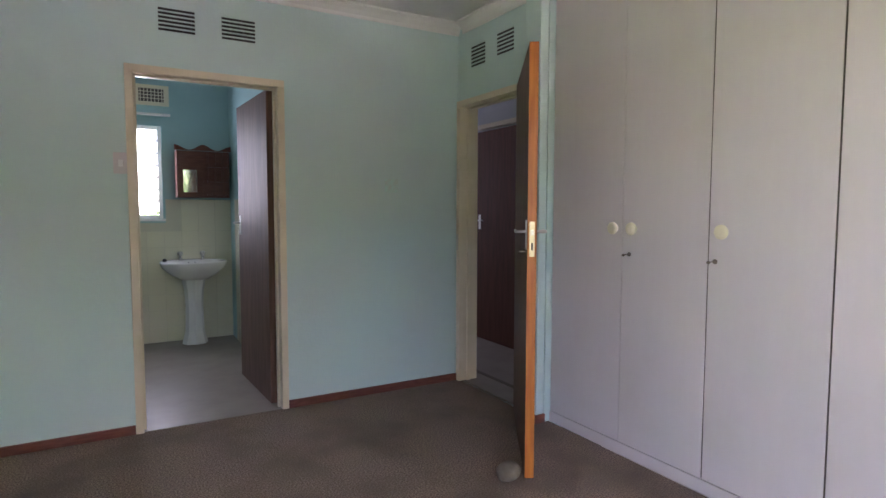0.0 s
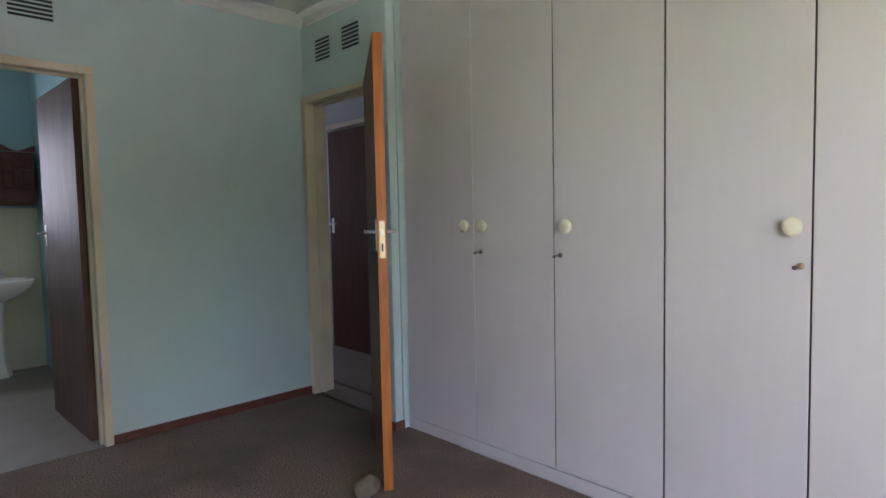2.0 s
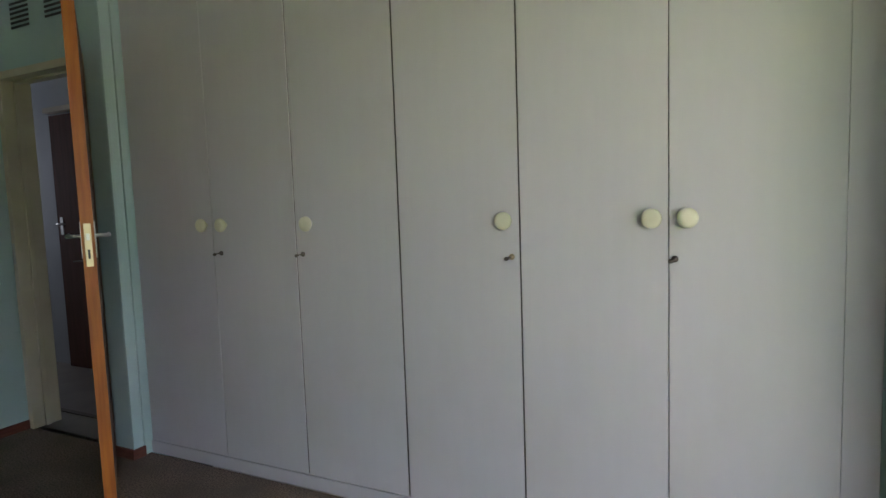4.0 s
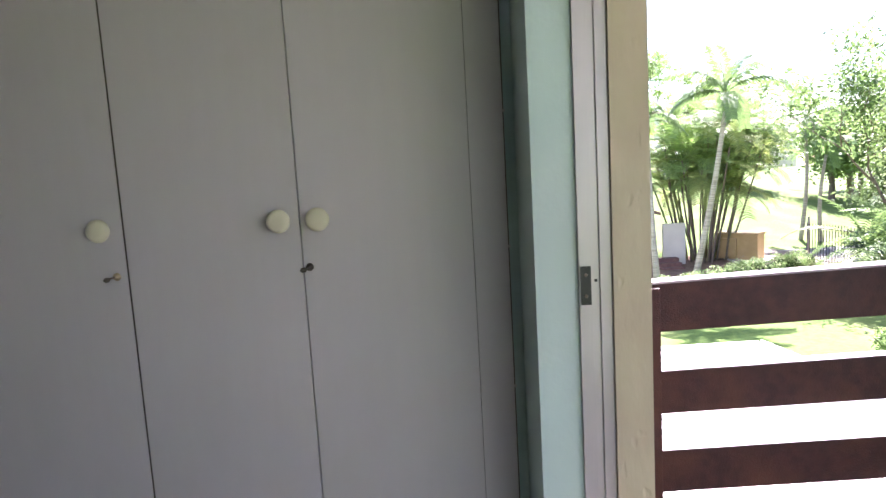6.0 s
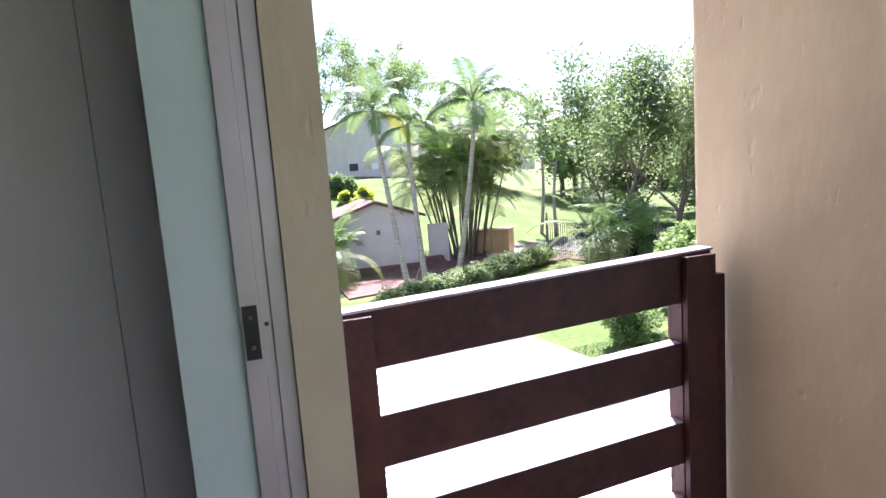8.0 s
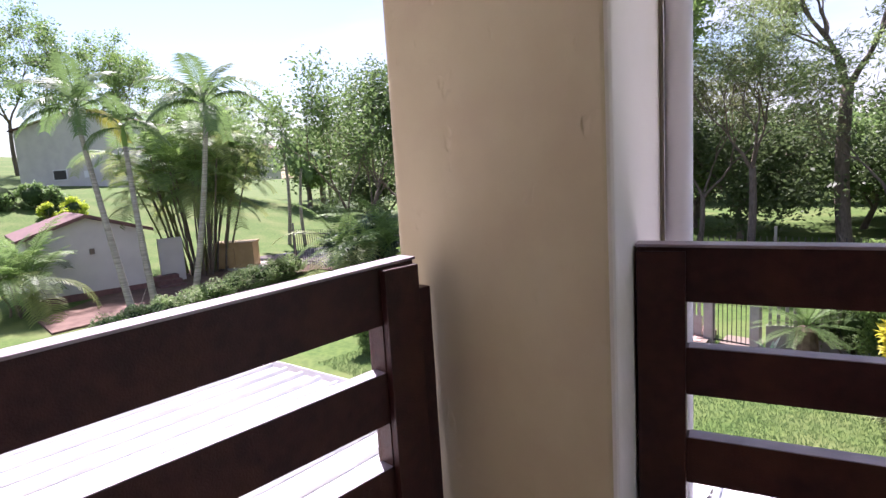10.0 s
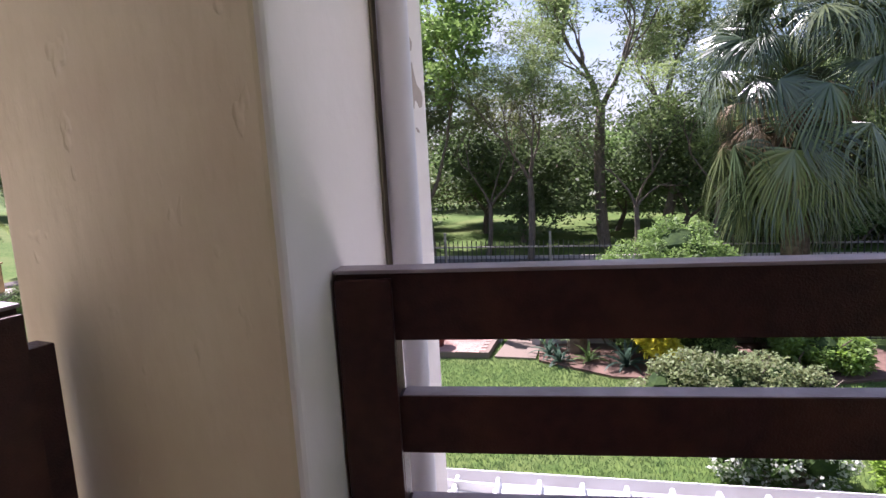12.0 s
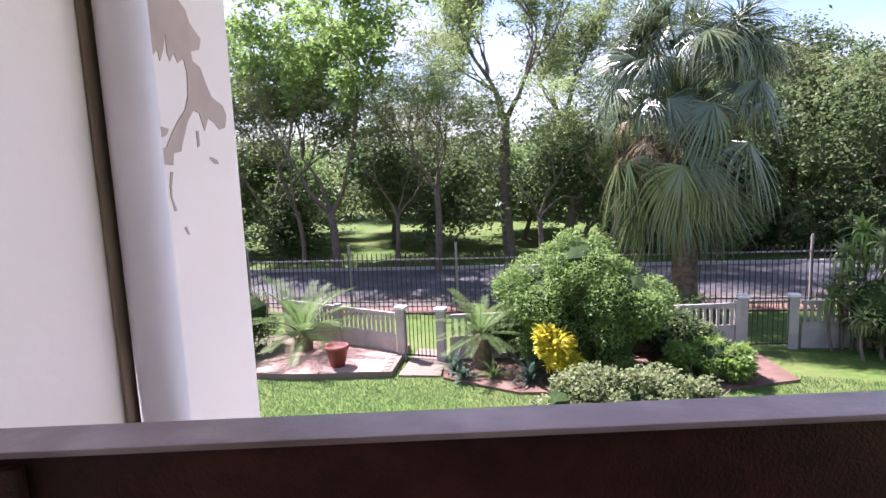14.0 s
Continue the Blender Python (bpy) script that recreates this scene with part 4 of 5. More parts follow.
FEATHER = [feather_mesh("frond", 1.9, p, b, 38, 0.45, 0.045, L_PALM, RNG, h) for p, b, h in ((75, 75, 0.5), (55, 100, 0.8), (30, 100, 1.1), (5, 75, 1.3))]
ARECA = [feather_mesh("frond", 1.9, p, b, 24, 0.38, 0.04, m, RNG, 0.4) for p, b, m in ((78, 60, L_MID), (62, 90, L_BRIGHT), (45, 100, L_MID), (30, 100, L_GOLDEN))]
CYCAD = [feather_mesh("frond", 1.25, p, b, 30, 0.17, 0.018, L_MID, RNG, 0.1) for p, b in ((70, 45), (45, 50), (20, 40), (5, 25))]


def feather_palm(name, base, top, label, count=11, scale=1.0, yellow=False):
    rng = np.random.default_rng(int(abs(base[0] * 31 + base[1] * 17)))
    t = thing(name, base, label, "palm tree")
    off = Vector(top) - Vector(base)
    V, F = tubes([curve_path((0, 0, -0.1), off, 0.11, 0.065, 0.12, rng, 12)], 9)
    obj("trunk", V, F, M_PALMTRUNK, t, smooth=True)
    V, F = tubes([[(off, 0.07), (off + Vector((0, 0, 0.3)), 0.075), (off + Vector((0, 0, 0.6)), 0.03)]], 8)
    obj("crownshaft", V, F, L_BRIGHT, t, smooth=True)
    for k in range(count):
        u = k / count
        me = FEATHER[min(3, int(u * 4))]
        o = put("frond", me, t, Matrix.Translation(off + Vector((0, 0, 0.5))) @ Matrix.Rotation(k * 2.4 + rng.random() * 0.4, 4, "Z") @ Matrix.Rotation(rng.normal() * 0.12, 4, "Y") @ Matrix.Scale(scale * (0.9 + 0.2 * rng.random()), 4))
        if yellow and k == count - 2:
            o.data = me.copy()
            o.data.materials.clear()
            o.data.materials.append(L_WILT)
            o["label"] = "yellowed dying frond"
    return t


def areca(name, at, stems, height, label, scale=1.0, lean=0.28, seed=1):
    rng = np.random.default_rng(seed)
    t = thing(name, at, label, "palm clump")
    for k in range(stems):
        a = rng.random() * 6.28
        r = 0.15 + 0.6 * math.sqrt(rng.random()) * scale
        h = height * (0.45 + 0.55 * rng.random())
        b = Vector((r * math.cos(a), r * math.sin(a), 0))
        e = b + Vector((math.cos(a) * h * lean * (0.3 + rng.random()), math.sin(a) * h * lean * (0.3 + rng.random()), h))
        V, F = tubes([curve_path(b - Vector((0, 0, 0.1)), e, 0.045, 0.03, 0.05, rng, 5)], 5)
        obj("stem", V, F, M_BARK if k % 3 else L_OLIVE, t, smooth=True)
        for j in range(6):
            put("frond", ARECA[(j + k) % 4], t, Matrix.Translation(e) @ Matrix.Rotation(j * 1.05 + rng.random(), 4, "Z") @ Matrix.Rotation(rng.normal() * 0.15, 4, "Y") @ Matrix.Scale(scale * (0.75 + 0.4 * rng.random()), 4))
    return t


def cycad(name, at, label, scale=1.0, stem=0.2, count=34):
    rng = np.random.default_rng(int(abs(at[0] * 7)))
    t = thing(name, at, label, "cycad")
    bm = bmesh.new()
    lathe(bm, [(0.2, -0.05), (0.2, stem * 0.5), (0.17, stem), (0.06, stem + 0.08)], 12)
    part("trunk", bm, M_SHAG, t)
    for k in range(count):
        put("frond", CYCAD[(k * 4) // count], t, Matrix.Translation((0, 0, stem + 0.05)) @ Matrix.Rotation(k * 2.4, 4, "Z") @ Matrix.Rotation(rng.normal() * 0.08, 4, "Y") @ Matrix.Scale(scale * (0.85 + 0.3 * rng.random()), 4))
    return t


def bush(name, at, lobes, n, size, mat, label, width=0.5, mat2=None, n2=0, size2=None, category="bush", core=True, shell=0.6):
    """Leafy shrub: lobes are (x, y, z, radius) about its base."""
    rng = np.random.default_rng(int(abs(at[0] * 131 + at[1] * 71)) + n)
    t = thing(name, at, label, category)
    sub = []
    for x, y, z, r in lobes:
        for _ in range(14):
            v = rng.normal(size=3)
            v /= np.linalg.norm(v)
            sub.append(((x + v[0] * r * 0.68, y + v[1] * r * 0.68, z + v[2] * r * 0.62), r * (0.28 + 0.2 * rng.random())))
    pts = cloud(rng, sub, n, 0.85, shell)
    leaf_mesh("foliage", pts, size, width, rng, mat, t, kind="stuff", up=0.8)
    if mat2:
        leaf_mesh("young_leaves", cloud(rng, sub, n2, 0.9, 0.9), size2 or size, width, rng, mat2, t, kind="stuff", up=1.0)
    if core:
        paths = []
        for x, y, z, r in lobes:
            for _ in range(5):
                v = rng.normal(size=3) * r * 0.45
                paths.append(curve_path((x * 0.3, y * 0.3, -0.1), (x + v[0], y + v[1], z + abs(v[2])), 0.03, 0.008, 0.1, rng, 4))
        V, F = tubes(paths, 4)
        obj("twig", V, F, M_BARK, t, kind="stuff")
        # solid dark cores that stand in for the shade inside the leaves
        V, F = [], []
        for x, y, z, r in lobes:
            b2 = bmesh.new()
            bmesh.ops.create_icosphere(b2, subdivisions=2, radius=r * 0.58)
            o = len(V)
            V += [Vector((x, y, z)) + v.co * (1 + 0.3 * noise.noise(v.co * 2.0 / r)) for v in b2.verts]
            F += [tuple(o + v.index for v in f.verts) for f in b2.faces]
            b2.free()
        obj("shade_core", V, F, L_CORE, t, kind="stuff")
    return t


# near-black green: the shade deep in a bush, put into the colour
L_CORE = material("bush_shade_green", (0.022, 0.04, 0.014), 0.9, (0.04, 0.065, 0.02), 9, bump=1.0, bump_scale=18, spec=0.1)


def grow(rng, start, direction, length, radius, level, spread, paths, tips, rise_=0.25, kids=(3, 3, 3), minlen=0.4):
    n = 5
    p, d = Vector(start), Vector(direction).normalized()
    pth = [(p.copy(), radius)]
    for k in range(n):
        d = (d + Vector(rng.normal(size=3)) * 0.13 + Vector((0, 0, 0.04))).normalized()
        p = p + d * length / n
        pth.append((p.copy(), radius * (1 - 0.55 * (k + 1) / n)))
    paths.append(pth)
    if level in (1, 2):
        tips.append(pth[3][0])
    if level == 0:
        tips.append(p)
        return
    m = kids[level % len(kids)]
    for j in range(m):
        a = rng.random() * 6.28
        s = d.cross(Vector((math.cos(a), math.sin(a), 0.2))).normalized()
        nd = (d * (1 - spread * 0.5) + s * spread * (0.6 + 0.6 * rng.random()) + Vector((0, 0, rise_))).normalized()
        q = pth[-1 if j < 2 else 3][0]
        grow(rng, q, nd, length * (0.62 + 0.25 * rng.random()), radius * (0.5 if j else 0.6), level - 1, spread, paths, tips, rise_, kids, minlen)


def tree(name, at, height, trunk, radius, levels, spread, leaves, leafsize, mat, label, seed, tipr=0.6, lean=(0, 0), rise_=0.25, kids=(3, 3, 3), width=0.5, squash=0.5, bark=None, clear=0.35):
    rng = np.random.default_rng(seed)
    t = thing(name, at, label, "tree")
    paths, tips = [], []
    h0 = height * clear
    tr = curve_path((0, 0, -0.3), (lean[0], lean[1], h0), trunk * 1.15, trunk * 0.85, 0.08 * height * 0.1, rng, 6)
    V, F = tubes([tr], 9)
    obj("trunk", V, F, bark or M_BARK, t, smooth=True)
    top = Vector((lean[0], lean[1], h0))
    m = 3 if spread > 0.3 else 2
    for j in range(m):
        a = j * 6.28 / m + rng.random() * 1.2
        d = Vector((math.cos(a) * spread, math.sin(a) * spread, 0.85))
        grow(rng, top - Vector((0, 0, 0.1)), d, (height - h0) * 0.33, trunk * 0.6, levels, spread, paths, tips, rise_, kids)
    V, F = tubes(paths, 5)
    obj("branchwork", V, F, bark or M_BARK, t, smooth=True, kind="stuff")
    cl = [(tuple(p), tipr * (0.6 + 0.8 * rng.random())) for p in tips]
    leaf_mesh("crown", cloud(rng, cl, leaves, squash, 0.15), leafsize, width, rng, mat, t, kind="stuff")
    return t

# the big fan palm beyond the garden wall
def fan_palm(at, crown):
    rng = np.random.default_rng(11)
    t = thing("fan_palm", at, "tall fan palm with drooping green fronds and a dead skirt", "palm tree")
    V, F = tubes([curve_path((0, 0, -0.2), (0.1, 0, crown + 0.5), 0.33, 0.24, 0.1, rng, 12)], 14)
    obj("trunk", V, F, M_SHAG, t, smooth=True)
    kinds = [(1.4, 1.2, 80, 0.5, 15), (1.7, 1.3, 60, 1.2, 34), (1.85, 1.35, 38, 2.2, 55), (1.8, 1.4, 14, 2.6, 66), (1.5, 1.65, -14, 2.2, 62), (1.15, 1.75, -38, 2.0, 48)]
    drop = [(1.2, 0.9), (1.0, 0.7), (0.8, 0.5), (0.5, 0.1), (-0.25, -0.6), (-0.6, -1.0)]
    sets = [[fan_mesh("frond", p, b, q, 40, m, rng, dr, 80 + 12 * i, be + 9 * i) for i, m in enumerate((L_FAN, L_FANB, L_FAN))] for p, b, q, dr, be in kinds]
    dead = [fan_mesh("dry_frond", p, b, q, 26, L_DEAD, rng, 2.2, 60, 40) for p, b, q in ((1.3, 0.7, 5), (1.1, 0.9, -25), (0.8, 1.0, -60))]
    for j, count in enumerate((14, 17, 18, 16, 18, 17)):
        for k in range(count):
            z = crown + drop[j][0] + (drop[j][1] - drop[j][0]) * rng.random()
            turn = Matrix.Rotation(k * 6.283 / count + j * 0.5 + rng.normal() * 0.16, 4, "Z") @ Matrix.Rotation(rng.normal() * 0.14, 4, "Y") @ Matrix.Rotation(rng.normal() * 0.4, 4, "X")
            put("frond", sets[j][int(rng.random() * 3)], t, Matrix.Translation((0.1, 0, z)) @ turn @ Matrix.Scale(0.85 + 0.3 * rng.random(), 4))
    for k in range(48):
        put("dry_frond", dead[k % 3], t, Matrix.Translation((0.1, 0, crown + 0.45 - 1.2 * rng.random())) @ Matrix.Rotation(k * 2.4, 4, "Z") @ Matrix.Rotation(rng.normal() * 0.35, 4, "X"))


fan_palm((0.53, -16.6, GZ), 4.6)

# large shrubs and small plants of the garden
bush("flowering_bush", (2.45, -12.2, GZ), [(0.0, 0.0, 1.25, 1.05), (-0.55, 0.1, 1.35, 0.85), (0.9, 0.1, 1.3, 0.95), (0.3, -0.1, 1.9, 0.85), (-0.3, 0.3, 0.7, 0.8), (0.6, 0.3, 0.7, 0.75)], 42000, 0.064, L_MID, "large rounded green garden bush with pale young leaves", 0.45, L_BRIGHT, 48000)
bush("croton_bush", (3.0, -11.05, GZ), [(0, 0.1, 0.75, 0.32), (-0.12, 0.15, 0.5, 0.3), (0.15, 0.1, 0.95, 0.2)], 2600, 0.12, L_YELLOW, "small bright yellow croton bush", 0.4, core=False)
bush("green_bush", (0.45, -12.0, GZ), [(0, 0, 0.38, 0.42), (0.45, 0, 0.35, 0.36), (-0.45, 0, 0.35, 0.38)], 5500, 0.10, L_BRIGHT, "low bright green leafy bush", 0.4, L_LIME, 1500)
bush("low_hedge", (1.75, -9.75, GZ), [(-0.95, -0.25, 0.32, 0.5), (-0.5, -0.1, 0.38, 0.58), (0.0, 0.0, 0.40, 0.6), (0.45, 0.08, 0.40, 0.58), (0.95, 0.2, 0.32, 0.5), (0.1, 0.45, 0.3, 0.45), (-0.5, 0.35, 0.3, 0.42)], 15000, 0.06, L_OLIVE, "low clipped hedge with cream-edged leaves", 0.55, L_VARIEG, 13000)
bush("white_flower_bush", (1.35, -8.05, GZ), [(0, 0, 0.3, 0.38), (-0.5, 0, 0.28, 0.34), (0.4, 0.1, 0.25, 0.3)], 4000, 0.06, L_MID, "small bush covered in white blossom", 0.6, L_WHITE, 3500)
bush("green_bush", (-0.3, -8.4, GZ), [(0, 0, 0.3, 0.4), (0.4, 0.2, 0.25, 0.3)], 3500, 0.09, L_LIME, "low lime green leafy bush", 0.35)
bush("dark_bush", (2.0, -8.75, GZ), [(0, 0, 0.3, 0.4), (-0.5, 0.1, 0.25, 0.35)], 4500, 0.07, L_DARK, "low dark green shrub on the lawn", 0.4)
bush("dark_bush", (1.15, -15.2, GZ), [(0, 0, 0.45, 0.6), (-0.7, 0.1, 0.4, 0.5)], 4500, 0.09, L_DARK, "dark shrub at the fan palm's foot", 0.4)
bush("dark_bush", (0.95, -13.0, GZ), [(0, 0, 0.5, 0.6), (0.5, 0.1, 0.7, 0.6), (-0.5, 0.0, 0.35, 0.45)], 7000, 0.09, L_DARK, "dark green shrub before the low wall", 0.4, L_OLIVE, 900)
bush("dark_bush", (9.9, -11.6, GZ), [(0, 0, 0.8, 0.8), (0.9, 0.3, 0.7, 0.8), (-0.2, 0.8, 0.4, 0.6)], 9000, 0.08, L_DARK, "dark green shrub beside the cycad", 0.4, L_OLIVE, 1500)
bush("dark_bush", (3.9, -12.4, GZ), [(0, 0, 0.6, 0.55), (0.7, -0.1, 0.45, 0.45)], 5000, 0.08, L_DARK, "dark green shrub against the low wall", 0.4)
bush("dark_bush", (-3.6, -13.9, GZ), [(0, 0, 0.8, 0.8), (0.9, -0.1, 1.0, 0.85), (0.3, 0.0, 1.5, 0.7), (-1.2, 0, 0.9, 0.9), (0.5, 0.2, 0.4, 0.5)], 9000, 0.10, L_DARK, "dark green shrub beside the right gate".replace("right ", ""), 0.35, L_OLIVE, 2500)
cycad("cycad", (8.55, -11.75, GZ + 0.05), "cycad with arching feathery fronds beside the brick patio", 1.15, 0.35)
cycad("cycad", (4.55, -11.75, GZ), "small cycad on a short trunk by the gate", 0.85, 0.6, 26)


def rosette(name, at, label, n, length, width, mat, stem=0.0, pitch=(80, 10), seed=0, scale=1.0):
    rng = np.random.default_rng(seed + 3)
    t = thing(name, at, label, "plant")
    if stem:
        V, F = tubes([curve_path((0, 0, -0.05), (0.05, 0, stem), 0.035, 0.022, 0.04, rng, 5)], 6)
        obj("stem", V, F, M_BARK, t)
    me = []
    for q in range(3):
        V, F = [], []
        pts, p, a = [], Vector((0, 0, 0)), radians(pitch[0] + (pitch[1] - pitch[0]) * q / 2)
        for k in range(6):
            pts.append(p.copy())
            p = p + Vector((math.cos(a), 0, math.sin(a))) * length / 5
            a -= radians(14 + 6 * q)
        strip(V, F, pts, [width * 0.5, width, width, width * 0.8, width * 0.5, 0.004], Vector((0, 1, 0)))
        m = bpy.data.meshes.new("leaf")
        m.from_pydata([tuple(v) for v in V], [], F)
        m.materials.append(mat)
        me.append(m)
    for k in range(n):
        put("leaf", me[min(2, 3 * k // n)], t, Matrix.Translation((0.05 if stem else 0, 0, stem)) @ Matrix.Rotation(k * 2.4 + rng.random() * 0.3, 4, "Z") @ Matrix.Scale(0.8 + 0.4 * rng.random(), 4))
    return t


rosette("agave", (3.5, -11.15, GZ), "blue-green agave by the croton bush", 26, 0.62, 0.09, L_BLUE, seed=1)
rosette("agave", (5.0, -11.35, GZ), "blue-green agave beside the gate path", 24, 0.5, 0.07, L_BLUE, seed=2)
rosette("agave", (4.7, -11.0, GZ), "blue-green agave beside the gate path", 20, 0.42, 0.07, L_BLUE, seed=3)
rosette("agave", (4.2, -11.2, GZ), "dark green agave in the bed", 20, 0.42, 0.06, L_MID, seed=4)
for k in range(26):
    q = RNG.random(3)
    rosette("dragon_plant", (-1.95 - 2.1 * q[0], -13.6 - 1.0 * q[1], GZ), "dragon plant with a rosette of narrow leaves by the gate", 34, 0.46, 0.05, L_VARIEG if k % 3 else L_BRIGHT, stem=0.7 + 1.7 * q[2], seed=20 + k, pitch=(75, -10))

# ---- garden walls, gates, fence, road, patio ----
def prism(name, P, z0, z1, mat, parent=None, label="", **tags):
    n = len(P)
    V = [(x, y, z0) for x, y in P] + [(x, y, z1) for x, y in P]
    F = [tuple(range(n - 1, -1, -1)), tuple(range(n, 2 * n))] + [(k, (k + 1) % n, n + (k + 1) % n, n + k) for k in range(n)]
    o = obj(name, V, F, mat, parent, label, **tags)
    b = bmesh.new()
    b.from_mesh(o.data)
    bmesh.ops.recalc_face_normals(b, faces=b.faces)
    b.to_mesh(o.data)
    b.free()
    return o


def frame2(a, b):
    d = Vector((b[0] - a[0], b[1] - a[1], 0))
    return Matrix.Translation((a[0], a[1], GZ)) @ Matrix.Rotation(math.atan2(d.y, d.x), 4, "Z"), d.length


def gate_post(at, h=1.1):
    t = thing("gate_post", (at[0], at[1], GZ), "square concrete gate post with a white cap", "gate post", "garden gate posts")
    box("shaft", (-0.085, -0.085, -0.05), (0.085, 0.085, h - 0.05), M_CONC, t, bevel=0.006)
    box("cap", (-0.115, -0.115, h - 0.0495), (0.115, 0.115, h), M_CANOPY, t, bevel=0.01)


def low_wall(a, b):
    m, L = frame2(a, b)
    w = new("garden_wall")
    w.matrix_basis = m
    tagged(w, "low precast concrete wall with an open baluster band", "garden wall", kind="structure")
    n = max(1, round(L / 1.5))
    for k in range(n):
        x0, x1 = L * k / n, L * (k + 1) / n
        box("panel", (x0 + 0.06, -0.025, -0.05), (x1 - 0.06, 0.025, 0.50), M_CONC, w, bevel=0.006)
        box("coping", (x0 + 0.06, -0.03, 0.87), (x1 - 0.06, 0.03, 0.95), M_CONC, w, bevel=0.006)
        box("wall_post", (x1 - 0.059, -0.06, -0.05), (x1 + 0.059, 0.06, 1.0), M_CONC, w, bevel=0.008)
        c = int((x1 - x0 - 0.12) / 0.125)
        for j in range(c):
            xx = x0 + 0.06 + (j + 0.5) * (x1 - x0 - 0.12) / c
            box("baluster", (xx - 0.028, -0.02, 0.5005), (xx + 0.028, 0.02, 0.8695), M_CONC, w)


def gate(a, b, h=1.0):
    m, L = frame2(a, b)
    g = new("garden_gate")
    g.matrix_basis = m
    tagged(g, "thin black steel bar gate between concrete posts", "gate")
    x0, x1 = 0.09, L - 0.09
    for z in (0.06, h - 0.06):
        box("rail", (x0, -0.012, z), (x1, 0.012, z + 0.025), M_FENCE, g)
    n = 9
    for j in range(n):
        xx = x0 + j * (x1 - x0) / (n - 1)
        box("bar", (xx - 0.006, -0.007, 0.04), (xx + 0.006, 0.007, h), M_FENCE, g)


G1, G2, G3, G4 = (6.32, -11.98), (5.45, -11.98), (-0.36, -13.96), (-1.32, -14.22)
for g in (G1, G2, G3, G4):
    gate_post(g)
gate(G2, G1)
gate(G4, G3)
low_wall((6.42, -12.0), (9.6, -12.75))
low_wall((5.35, -12.02), (-0.26, -13.92))
low_wall((-1.42, -14.26), (-8.0, -15.6))

FA, FB = Vector((24.0, -12.52, 0)), Vector((-14.0, -19.92, 0))
fm = Matrix.Translation((FA.x, FA.y, GZ)) @ Matrix.Rotation(math.atan2((FB - FA).y, (FB - FA).x), 4, "Z")
fence = new("palisade_fence")
fence.matrix_basis = fm
tagged(fence, "long black steel bar fence with grey posts along the road", "fence")
FL = (FB - FA).length
pale = None
for k in range(int(FL / 0.135)):
    if pale is None:
        o = box("pale", (-0.011, -0.008, 0), (0.011, 0.008, 1.64), M_FENCE, fence)
        pale = o.data
        o.matrix_basis = Matrix()
    else:
        put("pale", pale, fence, Matrix.Translation((k * 0.135, 0, 0)))
for z in (0.25, 1.44):
    box("fence_rail", (0, 0.009, z), (FL, 0.035, z + 0.04), M_POST, fence)
for k in range(int(FL / 3.0) + 1):
    box("fence_post", (k * 3.0 - 0.03, 0.036, -0.1), (k * 3.0 + 0.03, 0.09, 1.88), M_POST, fence, bevel=0.004)

fd = (FB - FA).normalized()
fn = Vector((-fd.y, fd.x, 0))
if fn.y > 0:
    fn = -fn
def band(name, o0, o1, z0, z1, mat, label):
    P = [FA - fd * 60 + fn * o0, FB + fd * 60 + fn * o0, FB + fd * 60 + fn * o1, FA - fd * 60 + fn * o1]
    prism(name, [(p.x, p.y) for p in P], z0, z1, mat, label=label, kind="structure")
band("pavement", 0.5, 2.0, GZ - 0.2, GZ + 0.03, M_VERGE, "bare earth verge beside the road")
band("road", 2.0, 6.6, GZ - 0.2, GZ + 0.012, M_ASPHALT, "grey asphalt road with dappled light in its paler spots")
band("kerb", 6.6, 6.75, GZ - 0.2, GZ + 0.12, M_CONC, "concrete kerb")
band("garden_bed", -0.2, 0.45, GZ - 0.2, GZ + 0.02, M_SOIL, "soil strip under the fence")

# brick patio with its steps
PA = [(7.94, -10.34), (9.6, -10.2), (10.4, -12.7), (6.42, -12.62), (6.1, -10.9)]
patio = new("patio")
tagged(patio, "raised pinkish brick patio by the garden gate", "patio", kind="structure")
prism("patio_base", PA, GZ - 0.1, GZ + 0.095, M_PAVEJ, patio)
prism("path_base", [(6.0, -10.95), (6.2, -12.6), (5.5, -12.6), (5.2, -11.1)], GZ - 0.1, GZ + 0.012, M_PAVEJ, patio)


def inside(x, y, P):
    c = False
    for (x0, y0), (x1, y1) in zip(P, P[1:] + P[:1]):
        if (y0 > y) != (y1 > y) and x < (x1 - x0) * (y - y0) / (y1 - y0) + x0:
            c = not c
    return c


b = bmesh.new()
add_box(b, (-0.108, -0.052, 0), (0.108, 0.052, 0.012), 0.003)
bm_brick = bpy.data.meshes.new("brick")
b.to_mesh(bm_brick)
b.free()
bm_brick.materials.append(M_PAVE)
cnt = 0
for j in range(40):
    for k in range(30):
        x, y = 5.1 + k * 0.222 + (j % 2) * 0.11, -12.6 + j * 0.110
        a = radians(12)
        xx, yy = 7 + (x - 7) * math.cos(a) - (y + 11.5) * math.sin(a), -11.5 + (x - 7) * math.sin(a) + (y + 11.5) * math.cos(a)
        if cnt < 290 and inside(xx, yy, PA) and inside(xx + 0.1, yy + 0.05, PA) and inside(xx - 0.1, yy - 0.05, PA) and xx < 8.7:
            put("brick", bm_brick, patio, Matrix.Translation((xx, yy, GZ + 0.0955 + RNG.random() * 0.003)) @ Matrix.Rotation(a, 4, "Z"))
            cnt += 1
